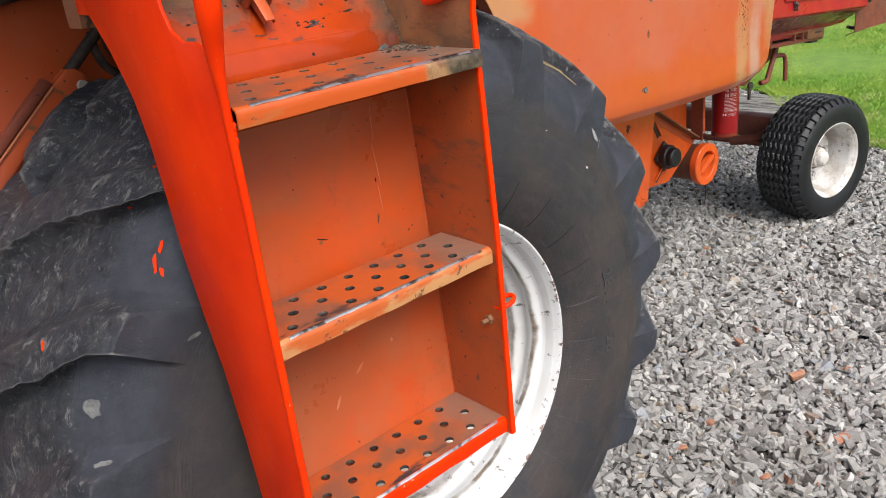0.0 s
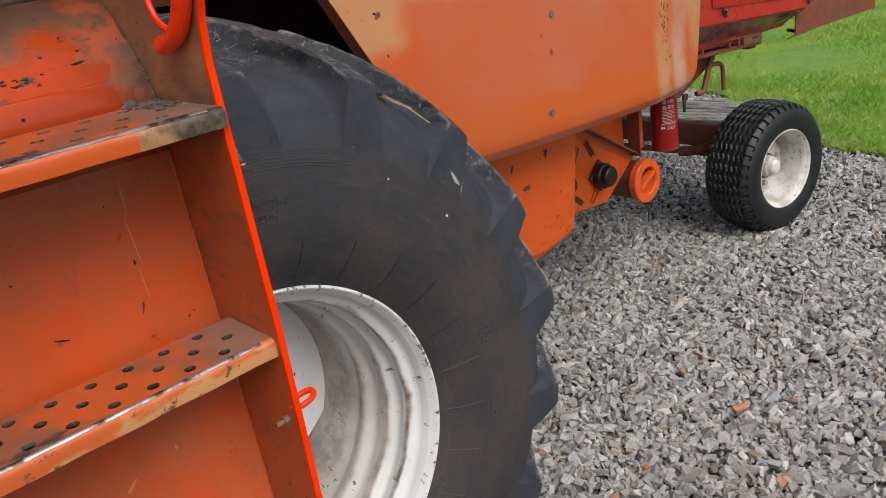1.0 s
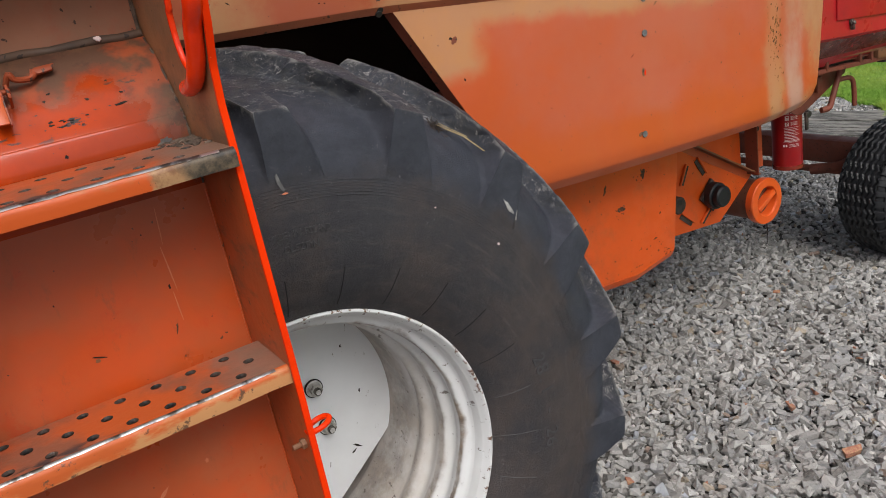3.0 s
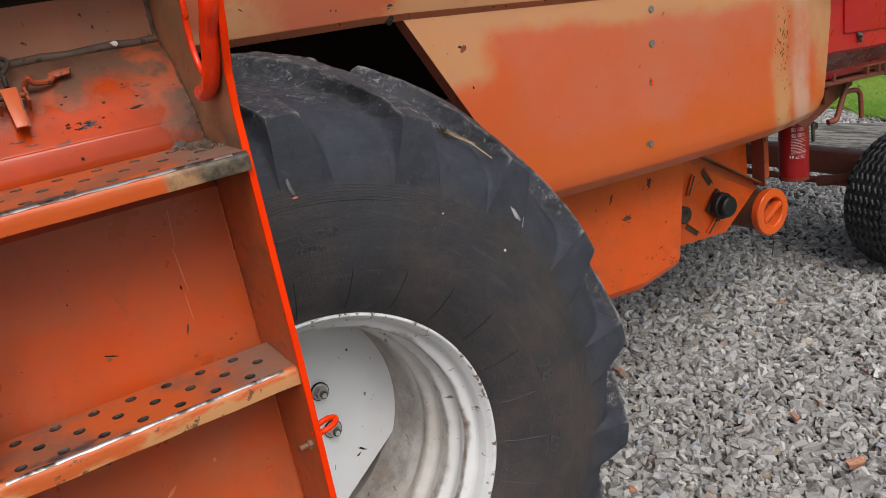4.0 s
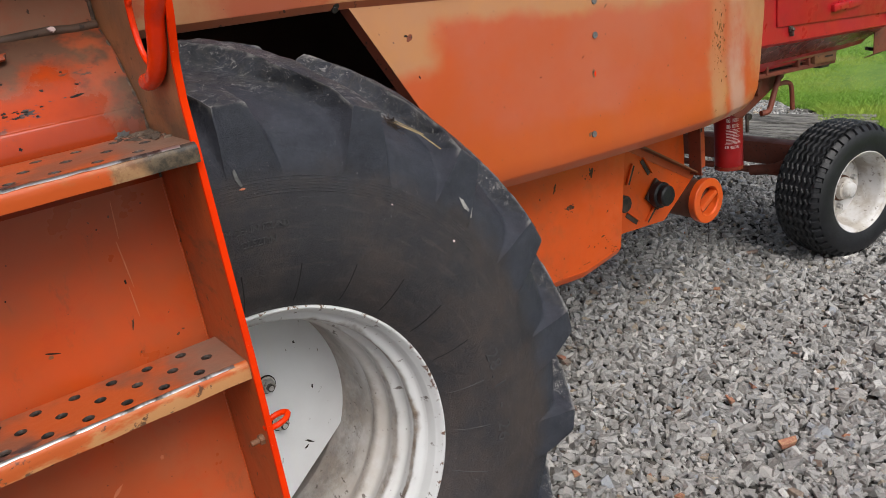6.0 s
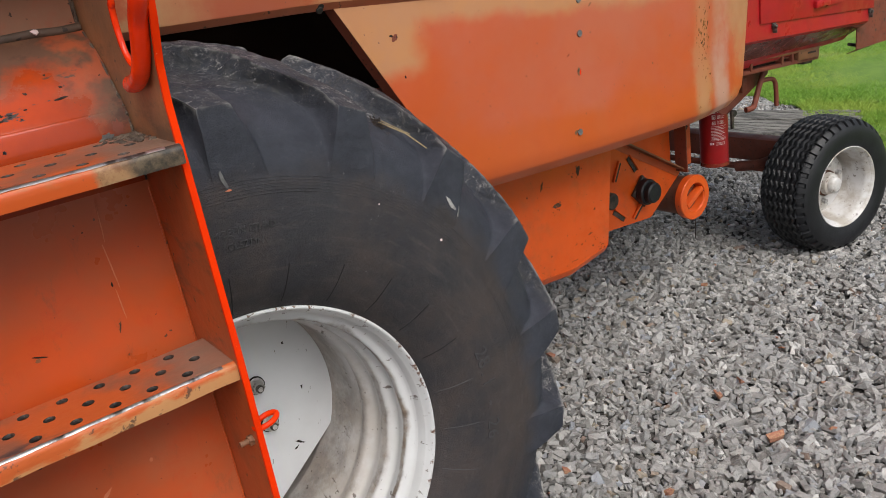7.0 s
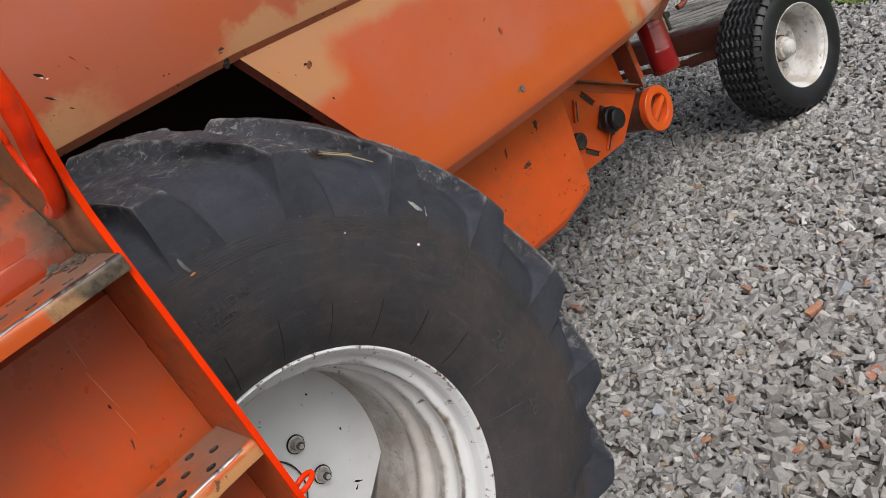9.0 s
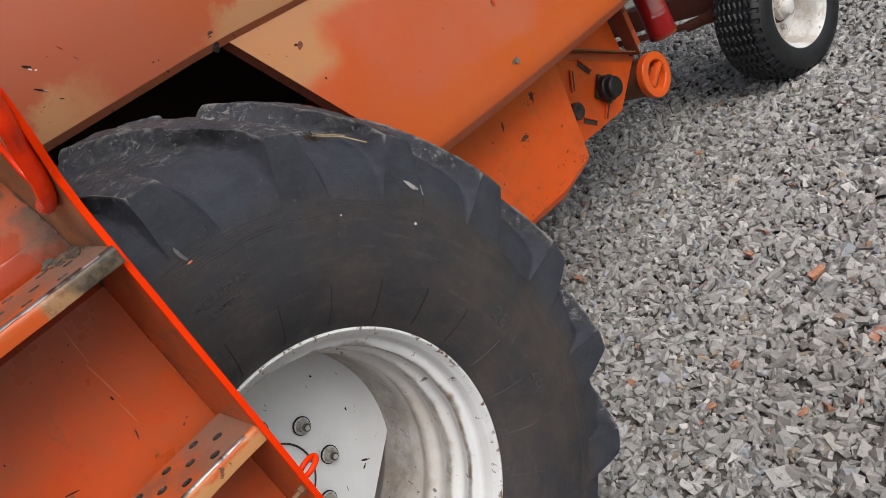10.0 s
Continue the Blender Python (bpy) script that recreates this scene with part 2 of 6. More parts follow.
a = Mat("bare_worn_steel", 0.34, 1.0)
a.color(a.mix(a.noise(40, 4, 0.6, 0.46, 0.66), (0.62, 0.61, 0.60), (0.12, 0.10, 0.085)))
m_steel = a.m
# dark greasy metal; also painted into the step holes as their shade
a = Mat("dark_grease_and_shade", 0.5, 0.0, 0.35)
a.color(a.mix(a.noise(30, 4, 0.6, 0.35, 0.65), (0.02, 0.018, 0.016), (0.07, 0.05, 0.04))).bump(a.noise(80, 4, 0.6, 0.2, 0.8), 0.4, 0.002)
m_grease_and_shade = a.m
a = Mat("zinc_plated_nut", 0.35, 0.35)
a.color(a.mix(a.noise(60, 4, 0.6, 0.48, 0.70), (0.50, 0.48, 0.44), (0.16, 0.14, 0.12)))
m_nut = a.m
a = Mat("zinc_washer", 0.3, 0.5)
a.color(a.mix(a.noise(90, 4, 0.6, 0.5, 0.7), (0.72, 0.71, 0.68), (0.30, 0.27, 0.23)))
m_washer = a.m
a = Mat("dark_stud", 0.5, 0.3)
a.color(a.mix(a.noise(120, 4, 0.6, 0.35, 0.65), (0.16, 0.14, 0.12), (0.04, 0.035, 0.03)))
m_stud = a.m
# near-black colour that stands for shade inside the body
a = Mat("interior_shade", 0.8)
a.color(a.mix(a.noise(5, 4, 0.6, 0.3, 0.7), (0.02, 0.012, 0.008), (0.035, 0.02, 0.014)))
m_interior_shade = a.m

# rubber: black, greyed by dust at two scales, brownish on the side wall; the tread carries dried pale dirt and scuffs
a = Mat("worn_rubber", 0.62, 0.0, 0.3)
zh = a.add(a.axis(2), -0.822)
rad = a.add(a.math("SQRT", a.add(a.squared(a.axis(0)), a.squared(zh))), 0.0)
turn = a.n.new("ShaderNodeMath")
turn.operation = "ARCTAN2"
a.l.new(zh, turn.inputs[0])
a.l.new(a.axis(0), turn.inputs[1])
pol = a.n.new("ShaderNodeCombineXYZ")
a.l.new(turn.outputs[0], pol.inputs[0])
a.l.new(rad, pol.inputs[1])
a.l.new(a.axis(1), pol.inputs[2])
flat = a.tc
wall = a.ramp(a.add(rad, a.scaled(a.noise(9, 6, 0.7, 0.2, 0.8, shift=5), 0.05)), 0.585, 0.635, 1.0, 0.0)
c = a.mix(a.noise(14, 12, 0.82, 0.30, 0.70), (0.028, 0.031, 0.041), (0.052, 0.057, 0.073))
cw = a.mix(a.noise(5, 10, 0.74, 0.36, 0.64, shift=7), (0.034, 0.034, 0.039), (0.064, 0.051, 0.047))
a.tc = pol.outputs[0]
cw = a.mix(a.math("MULTIPLY", a.noise(14, 8, 0.7, 0.5, 0.72, stretch=(0.35, 5, 5), shift=3), 0.55), cw, (0.085, 0.070, 0.066))
cw = a.mix(a.math("MULTIPLY", a.noise(30, 6, 0.75, 0.62, 0.68, stretch=(0.25, 6, 6), shift=6), 0.5), cw, (0.010, 0.010, 0.011))
arcs = a.noise(13, 13, 0.84, 0.535, 0.60, stretch=(1.6, 4.0, 4.0), shift=9, distort=0.5)
a.tc = flat
c = a.mix(wall, c, cw)
crown = a.ramp(a.add(rad, a.scaled(a.noise(12, 7, 0.7, 0.2, 0.8, shift=2), 0.03)), 0.700, 0.728)
mott = a.noise(24, 12, 0.82, 0.44, 0.66, shift=4, distort=0.7)
c = a.mix(a.math("MULTIPLY", a.math("MULTIPLY", mott, crown), 0.8), c, (0.085, 0.083, 0.079))
c = a.mix(a.math("MULTIPLY", a.math("MULTIPLY", arcs, a.noise(6, 5, 0.6, 0.40, 0.52, shift=1)), a.ramp(crown, 0, 1, 0.04, 0.8)), c, (0.33, 0.325, 0.315))
spoilt = a.ramp(a.add(a.axis(0), a.scaled(a.noise(6, 4, 0.6, 0.2, 0.8, shift=26), 0.25)), -0.02, -0.26, 0.34, 1.0)
pits = a.noise(34, 12, 0.8, 0.50, 0.66, shift=19, distort=1.2)
c = a.mix(a.math("MULTIPLY", a.math("MULTIPLY", pits, crown), a.ramp(spoilt, 0, 1, 0.0, 0.85)), c, (0.010, 0.010, 0.012))
fleck = a.noise(52, 13, 0.82, 0.57, 0.63, stretch=(0.7, 1, 1), shift=21, distort=1.4)
c = a.mix(a.math("MULTIPLY", a.math("MULTIPLY", fleck, crown), a.math("MULTIPLY", a.ramp(a.noise(5, 4, 0.6, 0.40, 0.60, shift=6), 0, 1, 0.35, 1.0), spoilt)), c, (0.27, 0.265, 0.255))
hair = a.noise(45, 12, 0.82, 0.585, 0.615, stretch=(0.5, 1, 1), shift=11, distort=2.0)
c = a.mix(a.math("MULTIPLY", hair, a.ramp(crown, 0, 1, 0.05, 0.75)), c, (0.40, 0.39, 0.37))
geo = a.n.new("ShaderNodeNewGeometry")
edge = a.math("MULTIPLY", a.ramp(geo.outputs["Pointiness"], 0.525, 0.57), a.noise(20, 6, 0.7, 0.36, 0.55, shift=8))
c = a.mix(a.math("MULTIPLY", a.math("MULTIPLY", edge, a.ramp(rad, 0.69, 0.72)), 0.8), c, (0.34, 0.335, 0.32))
c = a.mix(a.math("MULTIPLY", a.noise(140, 4, 0.7, 0.66, 0.7, shift=2), 0.4), c, (0.20, 0.20, 0.20))
a.color(c)
torn = a.math("MULTIPLY", a.noise(22, 14, 0.78, 0.30, 0.70, shift=14, distort=1.6), a.math("MULTIPLY", crown, spoilt))
rel = a.add(a.scaled(a.noise(45, 12, 0.8, 0.2, 0.8, distort=0.3), 0.35, 0.0), torn)
a.bump(rel, 0.9, 0.007)
a.rough(a.ramp(a.noise(8, 5, 0.6, 0.3, 0.7, shift=2), 0, 1, 0.46, 0.7))
m_rubber = a.m
# near-black rubber that paints the shade in grooves and beside lines
a = Mat("groove_shade_rubber", 0.8)
a.color((0.007, 0.007, 0.008))
m_groove_shade = a.m
a = Mat("tyre_lettering_rubber", 0.55)
a.color(a.mix(a.noise(40, 4, 0.6, 0.3, 0.7), (0.036, 0.036, 0.039), (0.06, 0.057, 0.06)))
m_letter = a.m
a = Mat("newer_black_rubber", 0.5)
a.color(a.mix(a.noise(12, 5, 0.65, 0.35, 0.7), (0.006, 0.0065, 0.008), (0.014, 0.015, 0.018))).bump(a.noise(60, 5, 0.7, 0.2, 0.8), 0.3, 0.002)
m_black = a.m

a = Mat("white_rim_paint", 0.4)
c = a.mix(a.noise(4, 5, 0.6, 0.35, 0.7), (0.70, 0.71, 0.72), (0.60, 0.605, 0.605))
grime = a.noise(9, 8, 0.72, 0.36, 0.66, shift=3)
c = a.mix(a.math("MULTIPLY", a.ramp(a.axis(1), 0.09, 0.24), a.ramp(a.noise(6, 8, 0.7, 0.3, 0.7, shift=13), 0, 1, 0.35, 0.9)), c, (0.47, 0.42, 0.37))
g1 = a.math("MULTIPLY", a.band(1, 0.095, 0.106, 0.003, 0.010, 12), 1.0)
g2 = a.math("MULTIPLY", a.band(1, 0.149, 0.168, 0.005, 0.014, 12, 4), 1.0)
g3 = a.math("MULTIPLY", a.math("MAXIMUM", a.math("MULTIPLY", a.band(1, 0.215, 0.235, 0.012, 0.03, 10, 7), 0.8), a.math("MULTIPLY", a.band(1, 0.27, 0.40, 0.04, 0.05, 9, 3), 0.75)), 0.9)
dirt = a.math("MULTIPLY", a.math("MAXIMUM", g1, a.math("MAXIMUM", g2, g3)), a.ramp(grime, 0, 1, 0.45, 1.0))
c = a.mix(dirt, c, a.mix(a.noise(25, 7, 0.7, 0.4, 0.6, shift=6), (0.25, 0.19, 0.14), (0.12, 0.085, 0.062)))
c = a.mix(a.math("MULTIPLY", a.noise(45, 5, 0.7, 0.62, 0.66, stretch=(1, 0.5, 1), shift=5), 0.85), c, (0.10, 0.075, 0.06))
c = a.mix(a.math("MULTIPLY", a.band(1, 0.03, 0.049, 0.003), a.noise(60, 6, 0.7, 0.56, 0.6, shift=2)), c, (0.16, 0.09, 0.06))
a.color(c).bump(a.noise(40, 4, 0.6, 0.2, 0.8), 0.1, 0.001)
m_rim = a.m
a = Mat("dusty_white_rim_paint", 0.5)
c = a.mix(a.noise(9, 6, 0.65, 0.38, 0.62), (0.62, 0.61, 0.60), (0.42, 0.38, 0.33))
c = a.mix(a.math("MULTIPLY", a.noise(40, 5, 0.7, 0.58, 0.66, shift=4), 0.8), c, (0.12, 0.09, 0.07))
a.color(c)
m_rearrim = a.m
a = Mat("white_disc_paint", 0.4)
c = a.mix(a.noise(3, 5, 0.6, 0.35, 0.7), (0.82, 0.84, 0.85), (0.72, 0.735, 0.74))
c = a.mix(a.math("MULTIPLY", a.noise(55, 4, 0.7, 0.68, 0.71, stretch=(1, 1, 0.5), shift=5), 0.9), c, (0.16, 0.13, 0.11))
a.color(c)
m_disc = a.m

# gravel: every stone its own grey, a few brick red and ochre ones
a = Mat("crushed_stone", 0.75, 0.0, 0.35)
geo = a.n.new("ShaderNodeNewGeometry")
rp = a.n.new("ShaderNodeValToRGB")
rp.color_ramp.interpolation = "LINEAR"
els = rp.color_ramp.elements
els[0].position, els[0].color = 0.0, (0.140, 0.132, 0.120, 1)
els[1].position, els[1].color = 1.0, (0.27, 0.19, 0.15, 1)
for pos, col in ((0.2, (0.345, 0.335, 0.318, 1)), (0.40, (0.275, 0.274, 0.268, 1)), (0.56, (0.475, 0.460, 0.432, 1)), (0.74, (0.310, 0.310, 0.305, 1)), (0.88, (0.585, 0.575, 0.550, 1)), (0.935, (0.38, 0.37, 0.355, 1)), (0.950, (0.33, 0.355, 0.39, 1)), (0.968, (0.37, 0.39, 0.42, 1)), (0.976, (0.36, 0.31, 0.24, 1)), (0.990, (0.34, 0.275, 0.19, 1))):
    e = els.new(pos)
    e.color = col
a.l.new(geo.outputs["Random Per Island"], rp.inputs["Fac"])
c = a.mix(a.math("MULTIPLY", a.noise(140, 6, 0.75, 0.4, 0.7), 0.35), rp.outputs["Color"], (0.46, 0.447, 0.42))
c = a.mix(a.math("MULTIPLY", a.noise(90, 6, 0.75, 0.52, 0.66, shift=4), 0.5), c, (0.10, 0.095, 0.088))
c = a.mix(a.math("MULTIPLY", a.noise(1.3, 4, 0.6, 0.5, 0.7), 0.3), c, (0.25, 0.23, 0.20))
a.color(c).bump(a.noise(200, 6, 0.75, 0.2, 0.8), 0.7, 0.003)
m_stone = a.m
a = Mat("brick_fragment", 0.85)
info = a.n.new("ShaderNodeObjectInfo")
a.color(a.mix(info.outputs["Random"], a.mix(a.noise(60, 5, 0.7, 0.35, 0.65), (0.38, 0.13, 0.07), (0.38, 0.21, 0.15)), a.mix(a.noise(90, 5, 0.7, 0.4, 0.6), (0.30, 0.12, 0.08), (0.42, 0.24, 0.13)))).bump(a.noise(200, 5, 0.7, 0.2, 0.8), 0.4, 0.002)
m_brick = a.m
a = Mat("stone_dust", 0.95)
a.color(a.mix(a.noise(60, 6, 0.7, 0.35, 0.65), (0.045, 0.042, 0.038), (0.125, 0.118, 0.108)))
m_dust = a.m
a = Mat("lawn_soil", 0.95)
a.color(a.mix(a.noise(5, 6, 0.7, 0.35, 0.65), (0.10, 0.19, 0.025), (0.15, 0.25, 0.035)))
m_soil = a.m
a = Mat("grass_blade", 0.5)
geo = a.n.new("ShaderNodeNewGeometry")
c = a.mix(geo.outputs["Random Per Island"], (0.12, 0.27, 0.025), (0.28, 0.46, 0.07))
c = a.mix(a.noise(1.2, 5, 0.6, 0.4, 0.65), c, (0.32, 0.43, 0.07))
c = a.mix(a.math("MULTIPLY", a.noise(2.5, 5, 0.65, 0.55, 0.70, shift=3), 0.75), c, (0.44, 0.43, 0.18))
a.color(c)
m_grass = a.m
a = Mat("weathered_grey_board", 0.8)
a.color(a.mix(a.noise(12, 7, 0.75, 0.40, 0.60, stretch=(2.5, 0.25, 1)), (0.27, 0.255, 0.225), (0.07, 0.065, 0.055))).bump(a.noise(12, 7, 0.75, 0.2, 0.8, stretch=(2.5, 0.25, 1)), 0.8, 0.012)
m_board = a.m
a = Mat("extinguisher_red", 0.3)
a.color(a.mix(a.noise(10, 4, 0.6, 0.3, 0.7), (0.42, 0.012, 0.014), (0.33, 0.012, 0.014)))
m_ext = a.m
a = Mat("label_white", 0.5)
a.color(a.mix(a.noise(30, 4, 0.6, 0.3, 0.7), (0.78, 0.66, 0.64), (0.62, 0.44, 0.42)))
m_white = a.m
a = Mat("straw", 0.8)
a.color(a.mix(a.noise(60, 3, 0.5, 0.3, 0.7), (0.45, 0.35, 0.18), (0.25, 0.18, 0.09)))
m_straw = a.m
# panel orange darkened to paint the shade on the in-turned lip
m_fold_shade = paint("shaded_fold_paint", (0.34, 0.085, 0.035), (0.26, 0.085, 0.045), (0.14, 0.05, 0.03), 0.5, 0.66, 0.6).m
m_pipe = paint("grimy_pipe_paint", (0.13, 0.07, 0.04), (0.06, 0.042, 0.032), (0.03, 0.024, 0.02), 0.6, 0.6, 0.9).m
# dark brown-red with the neck pipe's shade painted in
m_neck_shade = paint("shaded_neck_paint", (0.17, 0.052, 0.026), (0.13, 0.05, 0.03), (0.08, 0.04, 0.028), 0.6, 0.66, 0.6).m
a = Mat("ladder_side_plate_paint", 0.4)
c = a.mix(a.noise(5, 5, 0.6, 0.38, 0.66), (0.44, 0.082, 0.018), (0.32, 0.075, 0.025))
c = a.mix(a.math("MULTIPLY", a.noise(9, 6, 0.65, 0.5, 0.7, shift=4), 0.6), c, (0.20, 0.075, 0.035))
gz = a.ramp(a.add(a.axis(2), a.scaled(a.noise(10, 6, 0.65, 0.2, 0.8, shift=4), 0.10)), 1.47, 1.56)
c = a.mix(a.math("MULTIPLY", gz, 0.9), c, a.mix(a.noise(12, 7, 0.68, 0.36, 0.66, shift=8), (0.33, 0.165, 0.075), (0.19, 0.115, 0.065)))
c = a.mix(a.math("MULTIPLY", a.noise(16, 7, 0.7, 0.54, 0.64, stretch=(1, 0.35, 1), shift=18), 0.6), c, (0.09, 0.06, 0.04))
c = a.mix(a.math("MULTIPLY", a.noise(75, 3, 0.5, 0.68, 0.71, shift=5), 0.85), c, (0.055, 0.04, 0.034))
a.color(c).bump(a.noise(40, 5, 0.6, 0.2, 0.8), 0.2, 0.002)
m_rail = a.m
a = Mat("bare_chip", 0.8, 0.0, 0.2)
a.color(a.mix(a.noise(200, 4, 0.7, 0.36, 0.62), (0.030, 0.022, 0.017), (0.012, 0.010, 0.009)))
m_chip = a.m
a = Mat("ochre_rust", 0.85)
a.color(a.mix(a.noise(160, 5, 0.7, 0.36, 0.62), (0.24, 0.10, 0.022), (0.13, 0.06, 0.02)))
m_ochrust = a.m
a = Mat("brown_rust", 0.85)
a.color(a.mix(a.noise(160, 5, 0.7, 0.36, 0.62), (0.13, 0.05, 0.022), (0.035, 0.022, 0.016)))
m_rustspot = a.m
a = Mat("caked_dirt", 0.9)
a.color(a.mix(a.noise(40, 6, 0.7, 0.36, 0.64), (0.17, 0.125, 0.09), (0.05, 0.038, 0.03))).bump(a.noise(150, 6, 0.7, 0.2, 0.8), 0.6, 0.003)
m_caked = a.m
m_catch = paint("chipped_dirty_orange_paint", (0.30, 0.045, 0.006), (0.20, 0.045, 0.014), (0.09, 0.04, 0.02), 0.5, 0.57, 0.9).m
a = Mat("salmon_scratch", 0.6)
a.color(a.mix(a.noise(60, 4, 0.6, 0.3, 0.7), (0.60, 0.20, 0.10), (0.52, 0.16, 0.07)))
m_salmon = a.m
a = Mat("grey_scuff", 0.8)
a.color(a.mix(a.noise(60, 5, 0.7, 0.35, 0.65), (0.17, 0.17, 0.165), (0.08, 0.08, 0.08)))
m_scuffgrey = a.m
m_wall = paint("grimy_dark_brown_paint", (0.38, 0.15, 0.08), (0.27, 0.14, 0.085), (0.42, 0.08, 0.03), 0.6, 0.68, 0.7).m
a = Mat("pale_scuff", 0.8)
a.color(a.mix(a.noise(80, 5, 0.7, 0.35, 0.65), (0.42, 0.41, 0.39), (0.22, 0.215, 0.21)))
m_scuff = a.m


# ---- helpers for meshes ----
def mesh_ob(name, bm, mat, parent=None, label="", smooth=None):
    if name != "step":
        bmesh.ops.recalc_face_normals(bm, faces=bm.faces)
    me = bpy.data.meshes.new(name)
    bm.to_mesh(me)
    bm.free()
    for mm in (mat if isinstance(mat, (list, tuple)) else [mat]):
        me.materials.append(mm)
    if smooth is not None:
        me.shade_smooth()
        me.set_sharp_from_angle(angle=radians(smooth))
    ob = new(name, me)
    if parent is not None:
        ob.parent = parent
        if parent.data is None:
            ob.matrix_parent_inverse = Matrix.Translation(-parent.location)
    if label:
        ob["label"] = label
    return ob


def part(name, bm, mat, parent, label="", smooth=40):
    """One mesh, in world metres, under a thing or a part."""
    return mesh_ob(name, bm, mat, parent, label, smooth)


def thing(name, at, label, category, group=""):
    ob = new(name)
    ob.location = at
    ob.empty_display_size = 0.1
    return tagged(ob, label, category, group)


def box(x0, x1, y0, y1, z0, z1, bevel=0.0, bm=None):
    bm = bm or bmesh.new()
    vs = [bm.verts.new((x, y, z)) for x in (x0, x1) for y in (y0, y1) for z in (z0, z1)]
    fs = [bm.faces.new([vs[i] for i in q]) for q in ((0, 1, 3, 2), (4, 6, 7, 5), (0, 4, 5, 1), (2, 3, 7, 6), (0, 2, 6, 4), (1, 5, 7, 3))]
    if bevel:
        es = list({e for f in fs for e in f.edges})
        bmesh.ops.bevel(bm, geom=es, offset=bevel, segments=2, affect="EDGES", profile=0.5)
    return bm


def prism(points, place, depth, bevel=0.0, bm=None):
    """A plate: 2D points set by place(u, v, w), thick from w = 0 to depth."""
    bm = bm or bmesh.new()
    a = [bm.verts.new(place(u, v, 0.0)) for u, v in points]
    b = [bm.verts.new(place(u, v, depth)) for u, v in points]
    n = len(points)
    fs = [bm.faces.new(a), bm.faces.new(b[::-1])]
    for i in range(n):
        j = (i + 1) % n
        fs.append(bm.faces.new((a[i], b[i], b[j], a[j])))
    bmesh.ops.recalc_face_normals(bm, faces=fs)
    if bevel:
        es = [e for e in {e for f in fs for e in f.edges} if e.is_manifold and e.calc_face_angle() > 0.6]
        bmesh.ops.bevel(bm, geom=es, offset=bevel, segments=2, affect="EDGES", profile=0.5)
    return bm


def tube(points, r, segs=14, bm=None, closed=False, caps=True):
    """A round bar along points."""
    bm = bm or bmesh.new()
    pts = [Vector(p) for p in points]
    n = len(pts)
    rings = []
    up = Vector((0.13, 0.31, 0.94))
    for i, p in enumerate(pts):
        if closed:
            d = pts[(i + 1) % n] - pts[i - 1]
        else:
            d = pts[min(i + 1, n - 1)] - pts[max(i - 1, 0)]
        d.normalize()
        s = d.cross(up)
        if s.length < 0.1:
            s = d.cross(Vector((1, 0, 0)))
        s.normalize()
        t = s.cross(d)
        rr = r[i] if isinstance(r, (list, tuple)) else r
        rings.append([bm.verts.new(p + (s * math.cos(k * math.tau / segs) + t * math.sin(k * math.tau / segs)) * rr) for k in range(segs)])
    m = n if closed else n - 1
    for i in range(m):
        ra, rb = rings[i], rings[(i + 1) % n]
        for k in range(segs):
            bm.faces.new((ra[k], ra[(k + 1) % segs], rb[(k + 1) % segs], rb[k]))
    if caps and not closed:
        bm.faces.new(rings[0][::-1])
        bm.faces.new(rings[-1])
    return bm


def lathe(profile, place, segs=64, bm=None, closed=False):
    """Turn (along, radius) points round an axis; place(along, c, s) gives the point, c and s being the radius times cos and sin."""
    bm = bm or bmesh.new()
    rings = []
    for al, r in profile:
        if r < 1e-6:
            rings.append([bm.verts.new(place(al, 0, 0))])
        else:
            rings.append([bm.verts.new(place(al, r * math.cos(k * math.tau / segs), r * math.sin(k * math.tau / segs))) for k in range(segs)])
    m = len(rings) if closed else len(rings) - 1
    for i in range(m):
        a, b = rings[i], rings[(i + 1) % len(rings)]
        for k in range(segs):
            j = (k + 1) % segs
            if len(a) == 1 and len(b) > 1:
                bm.faces.new((a[0], b[j], b[k]))
            elif len(b) == 1 and len(a) > 1:
                bm.faces.new((a[k], a[j], b[0]))
            elif len(a) > 1:
                bm.faces.new((a[k], a[j], b[j], b[k]))
    return bm


def spline(keys, n):
    """Smooth points through keys (Catmull-Rom), n to a span."""
    out = []
    k = [Vector(p) for p in keys]
    for i in range(len(k) - 1):
        p0, p1, p2, p3 = k[max(i - 1, 0)], k[i], k[i + 1], k[min(i + 2, len(k) - 1)]
        for j in range(n):
            t = j / n
            out.append(0.5 * (2 * p1 + (p2 - p0) * t + (2 * p0 - 5 * p1 + 4 * p2 - p3) * t * t + (3 * p1 - p0 - 3 * p2 + p3) * t ** 3))
    out.append(k[-1])
    return out


